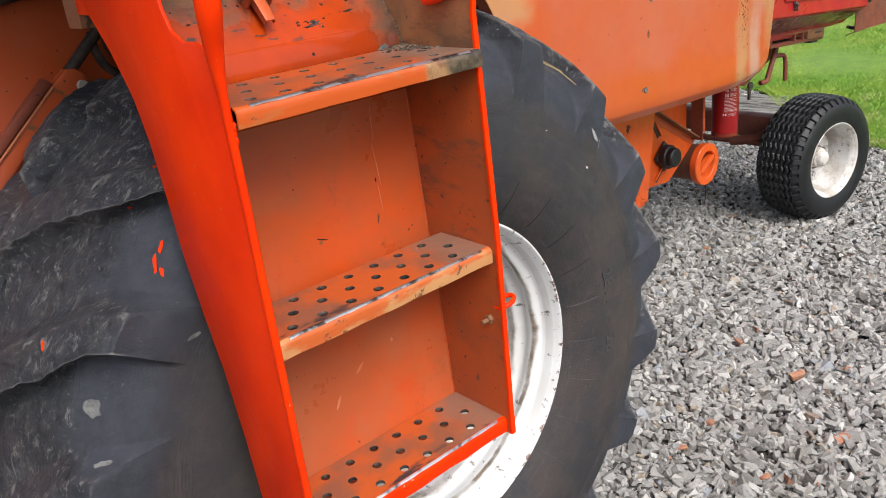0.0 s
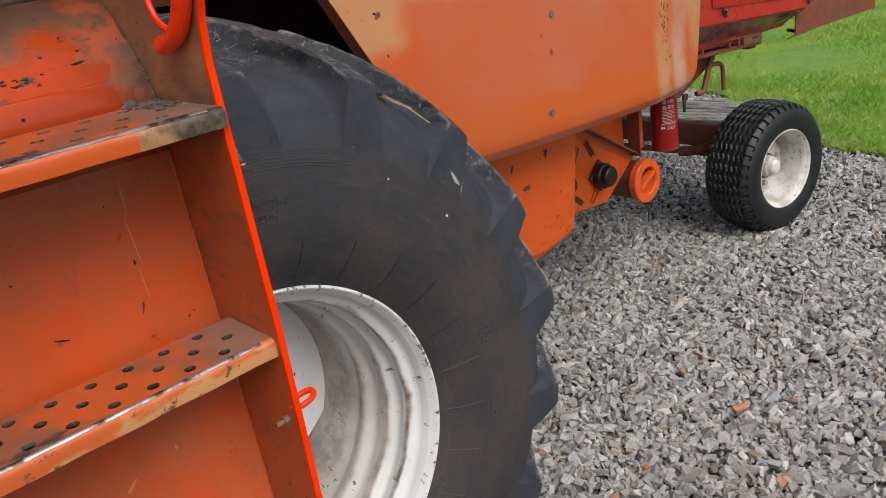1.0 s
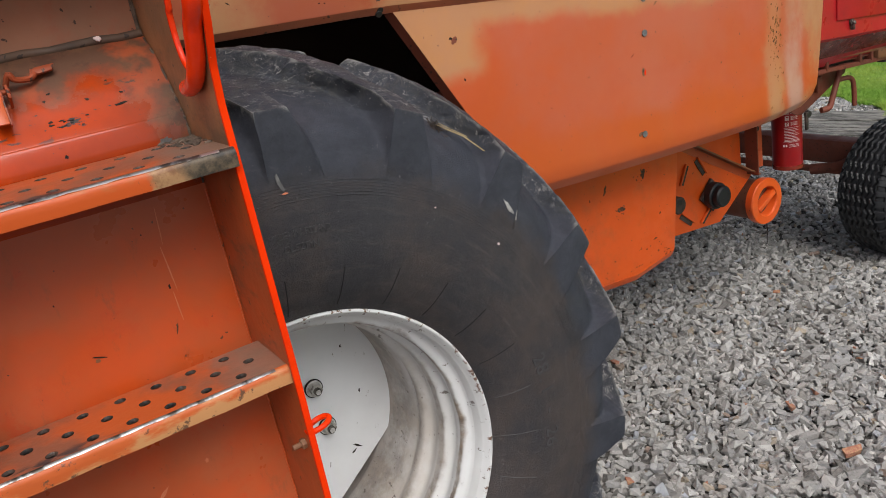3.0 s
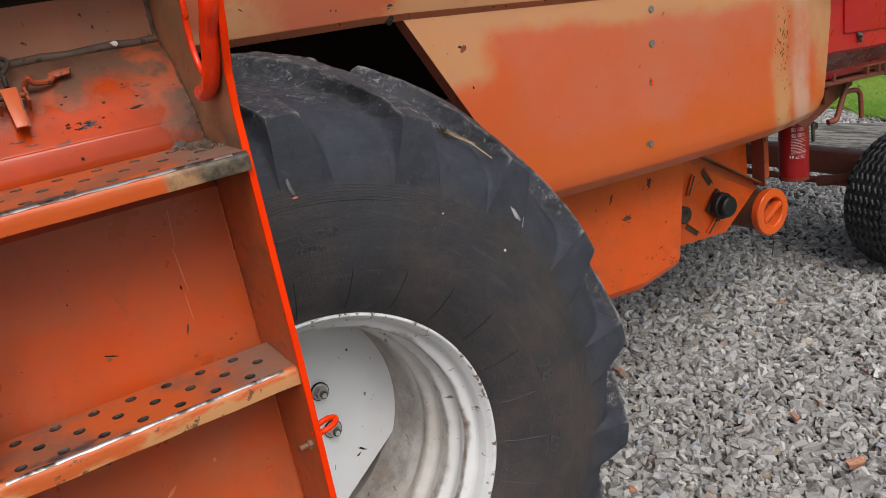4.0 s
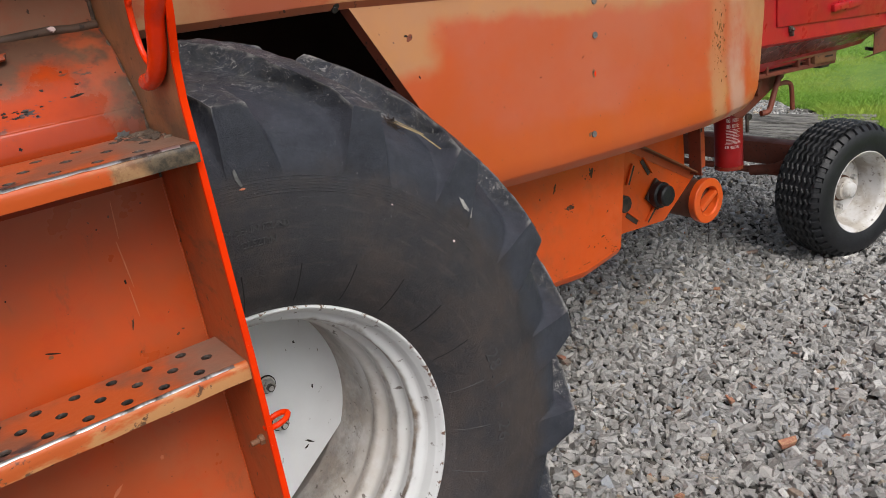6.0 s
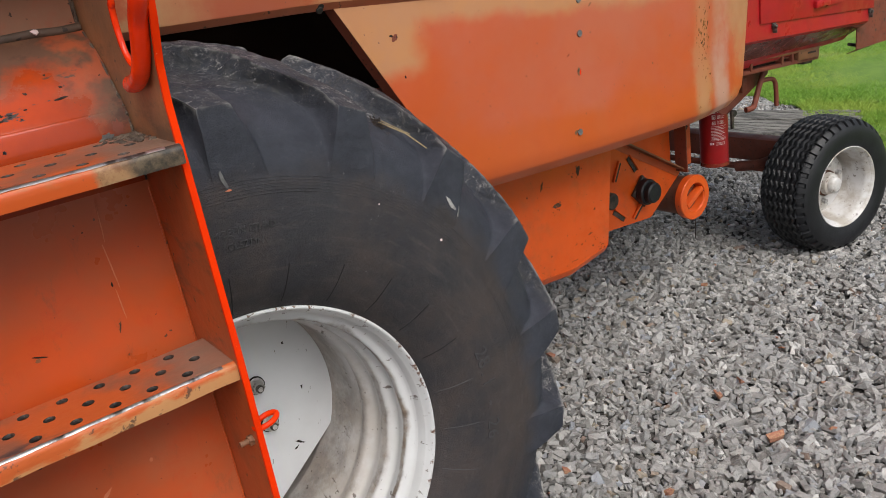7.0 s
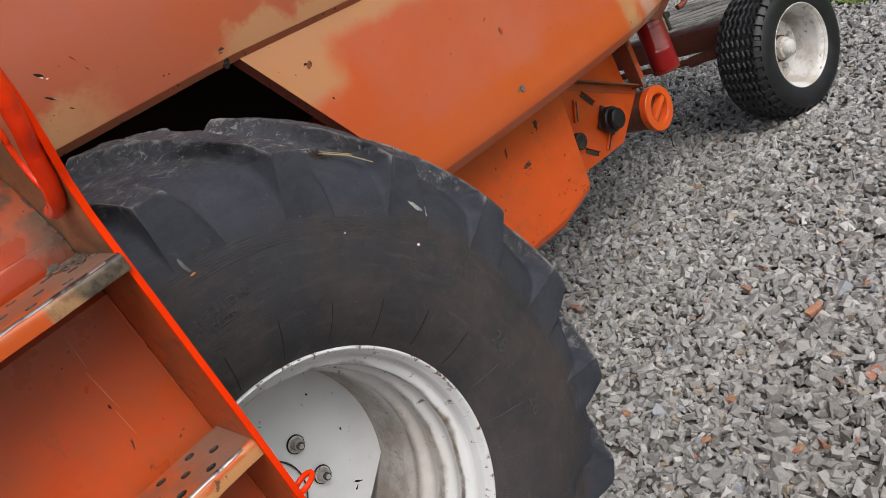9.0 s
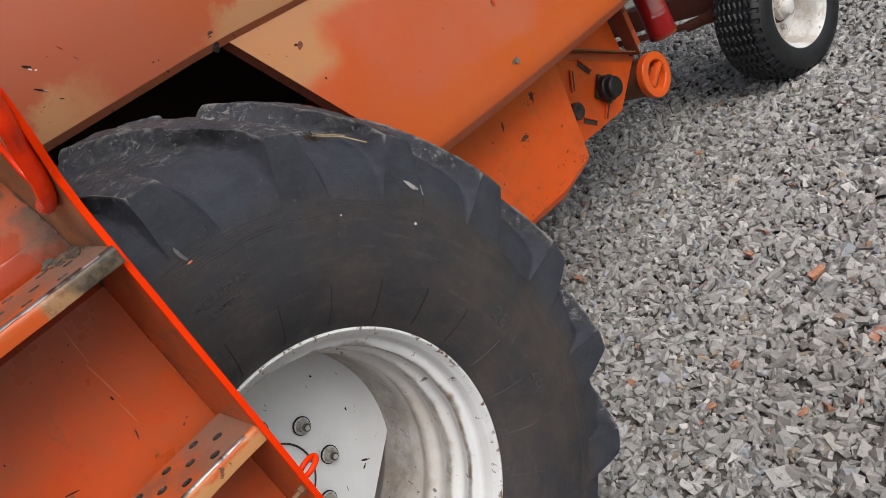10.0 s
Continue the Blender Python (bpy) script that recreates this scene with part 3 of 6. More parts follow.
def sheet(rows, thick, bm=None):
    """A bent sheet through rows of points (all as long), with thickness along -normal."""
    bm = bm or bmesh.new()
    g = [[Vector(p) for p in row] for row in rows]
    nr, nc = len(g), len(g[0])
    nor = [[None] * nc for _ in range(nr)]
    for i in range(nr):
        for j in range(nc):
            du = g[min(i + 1, nr - 1)][j] - g[max(i - 1, 0)][j]
            dv = g[i][min(j + 1, nc - 1)] - g[i][max(j - 1, 0)]
            nor[i][j] = du.cross(dv).normalized()
    a = [[bm.verts.new(g[i][j]) for j in range(nc)] for i in range(nr)]
    b = [[bm.verts.new(g[i][j] + nor[i][j] * thick) for j in range(nc)] for i in range(nr)]
    for i in range(nr - 1):
        for j in range(nc - 1):
            bm.faces.new((a[i][j], a[i + 1][j], a[i + 1][j + 1], a[i][j + 1]))
            bm.faces.new((b[i][j], b[i][j + 1], b[i + 1][j + 1], b[i + 1][j]))
    for i in range(nr - 1):
        bm.faces.new((a[i][0], b[i][0], b[i + 1][0], a[i + 1][0]))
        bm.faces.new((a[i][-1], a[i + 1][-1], b[i + 1][-1], b[i][-1]))
    for j in range(nc - 1):
        bm.faces.new((a[0][j], a[0][j + 1], b[0][j + 1], b[0][j]))
        bm.faces.new((a[-1][j], b[-1][j], b[-1][j + 1], a[-1][j + 1]))
    return bm


def from_arrays(name, verts, faces, mat, parent=None, label="", smooth=None):
    me = bpy.data.meshes.new(name)
    nv, nf, k = len(verts), len(faces), faces.shape[1]
    me.vertices.add(nv)
    me.vertices.foreach_set("co", np.ascontiguousarray(verts, dtype=np.float32).ravel())
    me.loops.add(nf * k)
    me.loops.foreach_set("vertex_index", np.ascontiguousarray(faces, dtype=np.int32).ravel())
    me.polygons.add(nf)
    me.polygons.foreach_set("loop_start", np.arange(0, nf * k, k, dtype=np.int32))
    me.update(calc_edges=True)
    me.validate()
    if smooth is None:
        me.shade_flat()
    for mm in (mat if isinstance(mat, (list, tuple)) else [mat]):
        me.materials.append(mm)
    if smooth is not None:
        me.shade_smooth()
        me.set_sharp_from_angle(angle=radians(smooth))
    ob = new(name, me)
    if parent is not None:
        ob.parent = parent
        if parent.data is None:
            ob.matrix_parent_inverse = Matrix.Translation(-parent.location)
    if label:
        ob["label"] = label
    return ob


def hexnut(centre, axis, r, h, bm=None):
    bm = bm or bmesh.new()
    d = Vector(axis).normalized()
    s = d.orthogonal().normalized()
    t = d.cross(s)
    c = Vector(centre)
    rings = []
    for w, k in ((0, 1.0), (h * 0.85, 1.0), (h, 0.86)):
        rings.append([bm.verts.new(c + d * w + (s * math.cos(i * math.tau / 6) + t * math.sin(i * math.tau / 6)) * r * k) for i in range(6)])
    for a, b in zip(rings, rings[1:]):
        for i in range(6):
            bm.faces.new((a[i], a[(i + 1) % 6], b[(i + 1) % 6], b[i]))
    bm.faces.new(rings[0][::-1])
    bm.faces.new(rings[-1])
    return bm


def disc(centre, axis, r, h, segs=20, bm=None, chamfer=0.15):
    """A short round piece from centre along axis."""
    d = Vector(axis).normalized()
    s = d.orthogonal().normalized()
    t = d.cross(s)
    c = Vector(centre)
    ch = min(r, h) * chamfer
    return lathe([(0, 0), (0, r), (h - ch, r), (h, r - ch), (h, 0)], lambda al, x, y: c + d * al + s * x + t * y, segs, bm)


# ---- ground ----
def edge_x(y):
    """Where the gravel ends and the lawn begins."""
    return 4.74 + 0.72 * (y - 0.957) + 0.12 * math.sin(y * 3.1) + 0.05 * math.sin(y * 11.0)


def build_ground():
    xs = [-60, -20, -8, -4] + [-2 + 0.5 * i for i in range(25)] + [12, 16, 24, 40, 80, 200]
    ys = [-60, -20, -8] + [-4 + 0.5 * i for i in range(25)] + [10, 14, 20, 40, 80, 200]
    bm = bmesh.new()
    g = [[bm.verts.new((x, y, 0.01 * math.sin(x * 1.7) * math.cos(y * 1.3) - 0.012)) for y in ys] for x in xs]
    for i in range(len(xs) - 1):
        for j in range(len(ys) - 1):
            bm.faces.new((g[i][j], g[i + 1][j], g[i + 1][j + 1], g[i][j + 1]))
    ob = mesh_ob("ground", bm, m_dust, None, "", 60)
    tagged(ob, "bed of grey stone dust under the gravel yard", "ground", kind="structure")
    # the lawn lies a little above the yard
    bm = bmesh.new()
    yy = [-8 + 0.25 * i for i in range(120)]
    rows = []
    for k in (0.0, 0.06, 0.3, 1.5, 5, 14, 40, 120):
        rows.append([bm.verts.new((edge_x(min(max(y, -4), 12)) + k, y + (0 if k < 20 else (y - 6) * 3), (0.0 if k == 0 else 0.022) + 0.012 * math.sin(y * 2.3 + k) * min(k, 1))) for y in yy])
    for a, b in zip(rows, rows[1:]):
        for i in range(len(yy) - 1):
            bm.faces.new((a[i], a[i + 1], b[i + 1], b[i]))
    ob = mesh_ob("lawn_ground", bm, m_soil, None, "", 60)
    tagged(ob, "mossy green soil of the mown lawn beside the yard", "ground", kind="structure")


def stone_templates(n, rng, flat=0.52):
    out = []
    while len(out) < n:
        bm = bmesh.new()
        wy, wz, skew = rng.uniform(0.32, 0.70), rng.uniform(0.65, 1.25), rng.uniform(-0.35, 0.35)
        for sx in (-1, 1):
            for sy in (-1, 1):
                for sz in (-1, 1):
                    if rng.random() < 0.12:
                        continue
                    x, y, z = (q * rng.uniform(0.55, 1.10) for q in (sx, sy, sz))
                    bm.verts.new((x * 0.46 + skew * y * 0.4, y * 0.46 * wy, z * 0.46 * flat * wz))
        r = bmesh.ops.convex_hull(bm, input=bm.verts)
        bmesh.ops.delete(bm, geom=[g for g in r["geom_interior"] if isinstance(g, bmesh.types.BMVert)], context="VERTS")
        bmesh.ops.triangulate(bm, faces=bm.faces)
        bm.verts.index_update()
        v = np.array([q.co for q in bm.verts])
        f = np.array([[q.index for q in fa.verts] for fa in bm.faces])
        bm.free()
        if len(f) >= 8:
            out.append((v, f))
    return out


def scatter(points, sizes, templates, rng, tilt=0.48):
    """Many stones joined: arrays of vertices and triangles."""
    vs, fs, off = [], [], 0
    which = rng.integers(0, len(templates), len(points))
    yaw = rng.uniform(0, math.tau, len(points))
    ta = rng.normal(0, tilt, len(points))
    tb = rng.normal(0, tilt, len(points))
    for k, (tv, tf) in enumerate(templates):
        m = np.nonzero(which == k)[0]
        if not len(m):
            continue
        cy, sy, ca, sa, cb, sb = np.cos(yaw[m]), np.sin(yaw[m]), np.cos(ta[m]), np.sin(ta[m]), np.cos(tb[m]), np.sin(tb[m])
        v = tv[None] * sizes[m][:, None, None]
        x, y, z = v[..., 0], v[..., 1], v[..., 2]
        y, z = y * ca[:, None] - z * sa[:, None], y * sa[:, None] + z * ca[:, None]
        x, z = x * cb[:, None] + z * sb[:, None], -x * sb[:, None] + z * cb[:, None]
        x, y = x * cy[:, None] - y * sy[:, None], x * sy[:, None] + y * cy[:, None]
        v = np.stack([x, y, z], -1) + points[m][:, None, :]
        n = len(tv)
        f = tf[None] + (np.arange(len(m)) * n)[:, None, None] + off
        vs.append(v.reshape(-1, 3))
        fs.append(f.reshape(-1, 3))
        off += len(m) * n
    return np.concatenate(vs), np.concatenate(fs)


def build_gravel():
    rng = np.random.default_rng(4)
    tm = stone_templates(40, random.Random(7))
    pts, sizes = [], []
    # two layers, denser where the yard is seen from near
    for x0, x1, y0, y1, per, lo, hi, z in ((0.3, 3.2, -1.0, 2.2, 3400, 0.022, 0.050, 0.002), (0.3, 3.2, -1.0, 2.2, 800, 0.028, 0.066, 0.012), (0.3, 2.6, -1.0, 1.4, 60, 0.050, 0.080, 0.014),
                                       (3.2, 6.6, -1.0, 4.6, 2000, 0.026, 0.054, 0.004), (0.3, 3.2, 2.2, 4.6, 700, 0.03, 0.055, 0.003),
                                       (-1.6, 0.3, -1.0, 2.2, 900, 0.03, 0.055, 0.003), (-4.5, 5.0, -4.0, -1.0, 600, 0.035, 0.065, 0.003), (-4.5, -1.6, -1.0, 4.6, 600, 0.035, 0.065, 0.003), (-1.6, 0.3, 2.2, 4.6, 600, 0.035, 0.06, 0.003)):
        n = int((x1 - x0) * (y1 - y0) * per)
        p = np.stack([rng.uniform(x0, x1, n), rng.uniform(y0, y1, n), np.full(n, z) + rng.uniform(-0.004, 0.008, n)], -1)
        lim = 4.74 + 0.72 * (p[:, 1] - 0.957) + 0.12 * np.sin(p[:, 1] * 3.1) + 0.05 * np.sin(p[:, 1] * 11.0)
        p = p[p[:, 0] < lim + rng.uniform(-0.1, 0.12, n)]
        p[:, 2] += 0.010 * np.sin(p[:, 0] * 5.3 + 1.0) * np.cos(p[:, 1] * 4.7)
        s = lo + (hi - lo) * rng.uniform(0, 1, len(p)) ** 1.7
        pts.append(p)
        sizes.append(s)
    pts, sizes = np.concatenate(pts), np.concatenate(sizes)
    v, f = scatter(pts, sizes, tm, rng)
    ob = from_arrays("gravel", v, f, m_stone)
    tagged(ob, "sharp grey crushed-stone gravel covering the yard", "gravel", kind="stuff")
    # small crumbs of brick among it, and the pieces large enough to count
    n = 110
    p = np.stack([rng.uniform(0.6, 4.4, n), rng.uniform(-0.9, 2.4, n), rng.uniform(0.012, 0.022, n)], -1)
    v, f = scatter(p, 0.012 + 0.016 * rng.uniform(0, 1, n), tm, rng, 0.35)
    ob = from_arrays("brick_rubble", v, f, m_brick)
    tagged(ob, "small orange-red brick crumbs among the gravel", "rubble", kind="stuff")
    rg = random.Random(5)
    for x, y, size, word in ((1.809, 0.393, 0.060, "flat orange-red"), (1.701, 0.096, 0.075, "long reddish"), (1.432, -0.183, 0.075, "large pale orange"), (1.649, 1.101, 0.045, "small red"), (1.070, 0.176, 0.042, "small bright orange"),
                             (1.138, -0.146, 0.050, "pinkish-red"), (1.095, -0.095, 0.050, "dark red"), (1.251, 0.181, 0.045, "ochre"), (2.491, 0.418, 0.042, "small red"), (2.247, 0.399, 0.036, "small red"), (1.946, 0.390, 0.045, "orange-red"),
                             (1.981, 0.576, 0.030, "small red"), (2.583, 0.998, 0.034, "small red"), (1.116, 0.501, 0.040, "brownish-red"), (1.712, 0.510, 0.032, "small red")):
        tv, tf = tm[rg.randrange(len(tm))]
        me = bpy.data.meshes.new("brick_fragment")
        me.from_pydata([tuple(q) for q in tv * np.array([1.0, 0.95, 0.8]) * size], [], tf.tolist())
        me.materials.append(m_brick)
        ob = new("brick_fragment", me)
        ob.location = (x, y, 0.024)
        ob.rotation_euler = (rg.gauss(0, 0.15), rg.gauss(0, 0.15), rg.uniform(0, 6.28))
        tagged(ob, word + " broken brick piece lying on the gravel", "brick", "brick pieces on the gravel")


def build_grass():
    rng = np.random.default_rng(9)
    n = 400000
    y = rng.uniform(-0.5, 9.5, n)
    k = rng.uniform(0, 1, n) ** 1.6 * 11.0
    x = 4.74 + 0.72 * (y - 0.957) + 0.12 * np.sin(y * 3.1) + 0.05 * np.sin(y * 11.0) + k - 0.03
    h = rng.uniform(0.025, 0.05, n) * (0.8 + 0.4 * np.sin(x * 1.9) * np.cos(y * 1.5)) * (1 + k * 0.05)
    w = rng.uniform(0.0013, 0.0026, n) * (1 + k * 0.14)
    a = rng.uniform(0, math.tau, n)
    b = rng.uniform(0, math.tau, n)
    lean = rng.uniform(0.3, 1.1, n) * h
    z0 = 0.012 + np.zeros(n)
    ca, sa = np.cos(a) * w, np.sin(a) * w
    lx, ly = np.cos(b) * lean, np.sin(b) * lean
    v = np.stack([np.stack([x - ca, y - sa, z0], -1), np.stack([x + ca, y + sa, z0], -1),
                  np.stack([x + ca * 0.8 + lx * 0.4, y + sa * 0.8 + ly * 0.4, z0 + h * 0.65], -1), np.stack([x + lx, y + ly, z0 + h], -1)], 1)
    i = np.arange(n)[:, None] * 4
    f = np.concatenate([i + np.array([[0, 1, 2]]), i + np.array([[0, 2, 3]])])
    ob = from_arrays("grass", v.reshape(-1, 3), f, m_grass)
    tagged(ob, "bright green mown lawn grass", "grass", kind="stuff")


def build_boards():
    th = thing("weathered_boards", (5.5, 2.7, 0), "grey weathered boards lying flat at the lawn edge", "board")
    d = Vector((0.963, 0.27, 0)).normalized()
    s = Vector((d.y, -d.x, 0))
    for i in range(7):
        c = Vector((5.03, 2.38, 0.016)) + d * (0.105 * i) + s * random.uniform(-0.06, 0.06)
        w0, w1, lf = random.uniform(0.042, 0.05), random.uniform(0.042, 0.05), random.uniform(0, 0.012)
        pts = [(-0.7 + 0.14 * k, -w0 - 0.006 * math.sin(k * 1.7 + i)) for k in range(11)] + [(0.7 - 0.14 * k, w1 + 0.006 * math.sin(k * 1.3 + i * 2)) for k in range(11)]
        bm = prism(pts, lambda u, v, w: c + s * u + d * v + Vector((0, 0, w + lf)), 0.028, 0.004)
        part("board", bm, m_board, th)


# ---- the big drive wheel ----
HUB = 0.822
TYRE_MID = 0.36


def wheel_place(al, c, s):
    return (c, al, HUB + s)


def build_tyre(parent):
    """Side wall, shoulder and crown as one skin, with slanting lugs: radial end faces on the shoulder, hollow flanks, blunt noses at the middle."""
    def line(keys, n):
        p = np.array([(q.x, q.y) for q in spline([(a, b, 0) for a, b in keys], 12)])
        s = np.r_[0, np.cumsum(np.linalg.norm(np.diff(p, axis=0), axis=1))]
        f = np.linspace(0, s[-1], n)
        return np.stack([np.interp(f, s, p[:, 0]), np.interp(f, s, p[:, 1])], -1)

    wall = line([(0.058, 0.352), (0.040, 0.366), (0.018, 0.40), (0.003, 0.45), (0.000, 0.50), (0.006, 0.555), (0.0165, 0.597)], 36)[:-1]
    nb, nc = 18, 48
    low = np.concatenate([wall, line([(0.0165, 0.597), (0.030, 0.640), (0.052, 0.672), (0.092, 0.700)], nb)[:-1],
                          line([(0.092, 0.700), (0.150, 0.729), (0.230, 0.752), (0.300, 0.763), (TYRE_MID, 0.767)], nc)])
    high = np.concatenate([wall, line([(0.0165, 0.597), (0.0155, 0.63), (0.016, 0.67), (0.019, 0.713)], nb)[:-1],
                           line([(0.019, 0.713), (0.06, 0.735), (0.12, 0.758), (0.20, 0.786), (0.30, 0.804), (TYRE_MID, 0.808)], nc)])
    rows, na = len(low), len(wall)
    u = np.clip((np.arange(rows) - na) / (nb - 1), 0, 1)
    w = np.clip((np.arange(rows) - na - nb + 1) / (nc - 1), 0, 1)
    lean = np.interp(high[:, 0], (0.019, 0.06, 0.12, 0.21, 0.30, 0.36), (0, 1.4, 5.2, 9.3, 13.8, 17.0)) * (w > 0)
    right = -4.25 * (1 - u) + lean
    left = 4.65 + 0.9 * w + lean
    fl, fr = 0.5 + 2.2 * u + 1.0 * w, 0.4 + 1.8 * u + 0.6 * w
    nose = np.clip((0.345 - high[:, 0]) / 0.010, 0, 1)
    nt, nf, nv = 18, 12, 18
    ends = np.stack([right, left, left + fl, right + 20 - fr, right + 20], 1)
    TH, H = [], []
    for k, n in enumerate((nt, nf, nv, nf)):
        q = np.arange(n) / n
        TH.append(ends[:, k:k + 1] + (ends[:, k + 1] - ends[:, k])[:, None] * q)
        H.append(np.broadcast_to((1 - 0.05 * (2 * q - 1) ** 6, (1 - q) ** 2.2, 0 * q, q ** 1.6)[k], (rows, n)))
    TH, H = np.concatenate(TH, 1), np.concatenate(H, 1)
    TH = np.concatenate([TH + 20 * k for k in range(18)], 1)
    H = np.tile(H, (1, 18)) * nose[:, None]
    rg = np.random.default_rng(3)

    def grain(x, y, nx):
        """Smooth random relief on a lattice that closes round the wheel."""
        t = rg.uniform(-1, 1, (nx, 64))
        x, y = x % nx, np.clip(y, 0, 62.9)
        i, j = x.astype(int), y.astype(int)
        a, b = x - i, y - j
        a, b = a * a * (3 - 2 * a), b * b * (3 - 2 * b)
        i2 = (i + 1) % nx
        return (t[i % nx, j] * (1 - a) + t[i2, j] * a) * (1 - b) + (t[i % nx, j + 1] * (1 - a) + t[i2, j + 1] * a) * b

    verts, faces, off = [], [], 0
    for side in (-1, 1):
        th = TH + 63.65 + (0.0 if side < 0 else 10.7)
        arc = np.cumsum(np.r_[0, np.linalg.norm(np.diff(high, axis=0), axis=1)])[:, None] + 0 * th
        worn = np.clip(u * 0.25 + w * 4, 0, 1)[:, None]
        th = th + (grain(th / 360 * 250, arc / 0.02, 250) * 0.35 + grain(th / 360 * 700, arc / 0.009, 700) * 0.16) * worn
        y = low[:, 0:1] + (high - low)[:, 0:1] * H
        r = low[:, 1:2] + (high - low)[:, 1:2] * H
        r = r + (grain(th / 360 * 140, arc / 0.03, 140) * 0.0016 + grain(th / 360 * 420, arc / 0.012, 420) * 0.0013 + grain(th / 360 * 900, arc / 0.0075, 900) * 0.0008) * worn
        y = y + grain(th / 360 * 90, arc / 0.05, 90) * 0.0012 * np.clip(u * 2, 0, 1)[:, None] * (1 - np.clip(w * 3, 0, 1))[:, None]
        if side > 0:
            y = 2 * TYRE_MID - y
        t = np.radians(th)
        V = np.stack([r * np.cos(t), y, HUB + r * np.sin(t)], -1)
        V[..., 2] = np.maximum(V[..., 2], 0.004)
        n, m = th.shape
        idx = np.arange(n * m).reshape(n, m) + off
        a, b = idx[:-1], idx[1:]
        q = (a, b, np.roll(b, -1, 1), np.roll(a, -1, 1))
        faces.append(np.stack(q if side < 0 else q[::-1], -1).reshape(-1, 4))
        verts.append(V.reshape(-1, 3))
        off += n * m
    return from_arrays("tyre", np.concatenate(verts), np.concatenate(faces), m_rubber, parent, "worn black tractor tyre with slanted lugs and dusty tread", 28)


def face_y(r):
    """Outer face of the side wall at a radius."""
    ks = [(0.366, 0.040), (0.40, 0.018), (0.45, 0.003), (0.50, 0.0), (0.555, 0.006), (0.60, 0.018), (0.66, 0.043)]
    for (a, b), (c, d) in zip(ks, ks[1:]):
        if r <= c:
            return b + (d - b) * (r - a) / (c - a)
    return 0.04


def lettering(text, r, ang, size, parent, step):
    """Raised letters along the side wall, tops outwards, running clockwise."""
    for i, ch in enumerate(text):
        if ch == " ":
            continue
        cu = bpy.data.curves.new("letter", "FONT")
        cu.body, cu.size, cu.align_x, cu.extrude, cu.resolution_u = ch, size, "CENTER", 0.0016, 3
        ob = bpy.data.objects.new("letter", cu)
        scene.collection.objects.link(ob)
        dg = bpy.context.evaluated_depsgraph_get()
        me = bpy.data.meshes.new_from_object(ob.evaluated_get(dg))
        bpy.data.objects.remove(ob)
        th = radians(ang - i * step)
        o = Vector((math.cos(th), 0, math.sin(th)))
        t = Vector((math.sin(th), 0, -math.cos(th)))
        c0 = Vector((0, face_y(r) - 0.0010, HUB)) + o * (r - size * 0.35)
        me.transform(Matrix(((t.x, o.x, 0, c0.x), (0, 0, -1, c0.y), (t.z, o.z, 0, c0.z), (0, 0, 0, 1))))
        bm = bmesh.new()
        bm.from_mesh(me)
        bpy.data.meshes.remove(me)
        part("letter", bm, m_letter, parent, "", None)


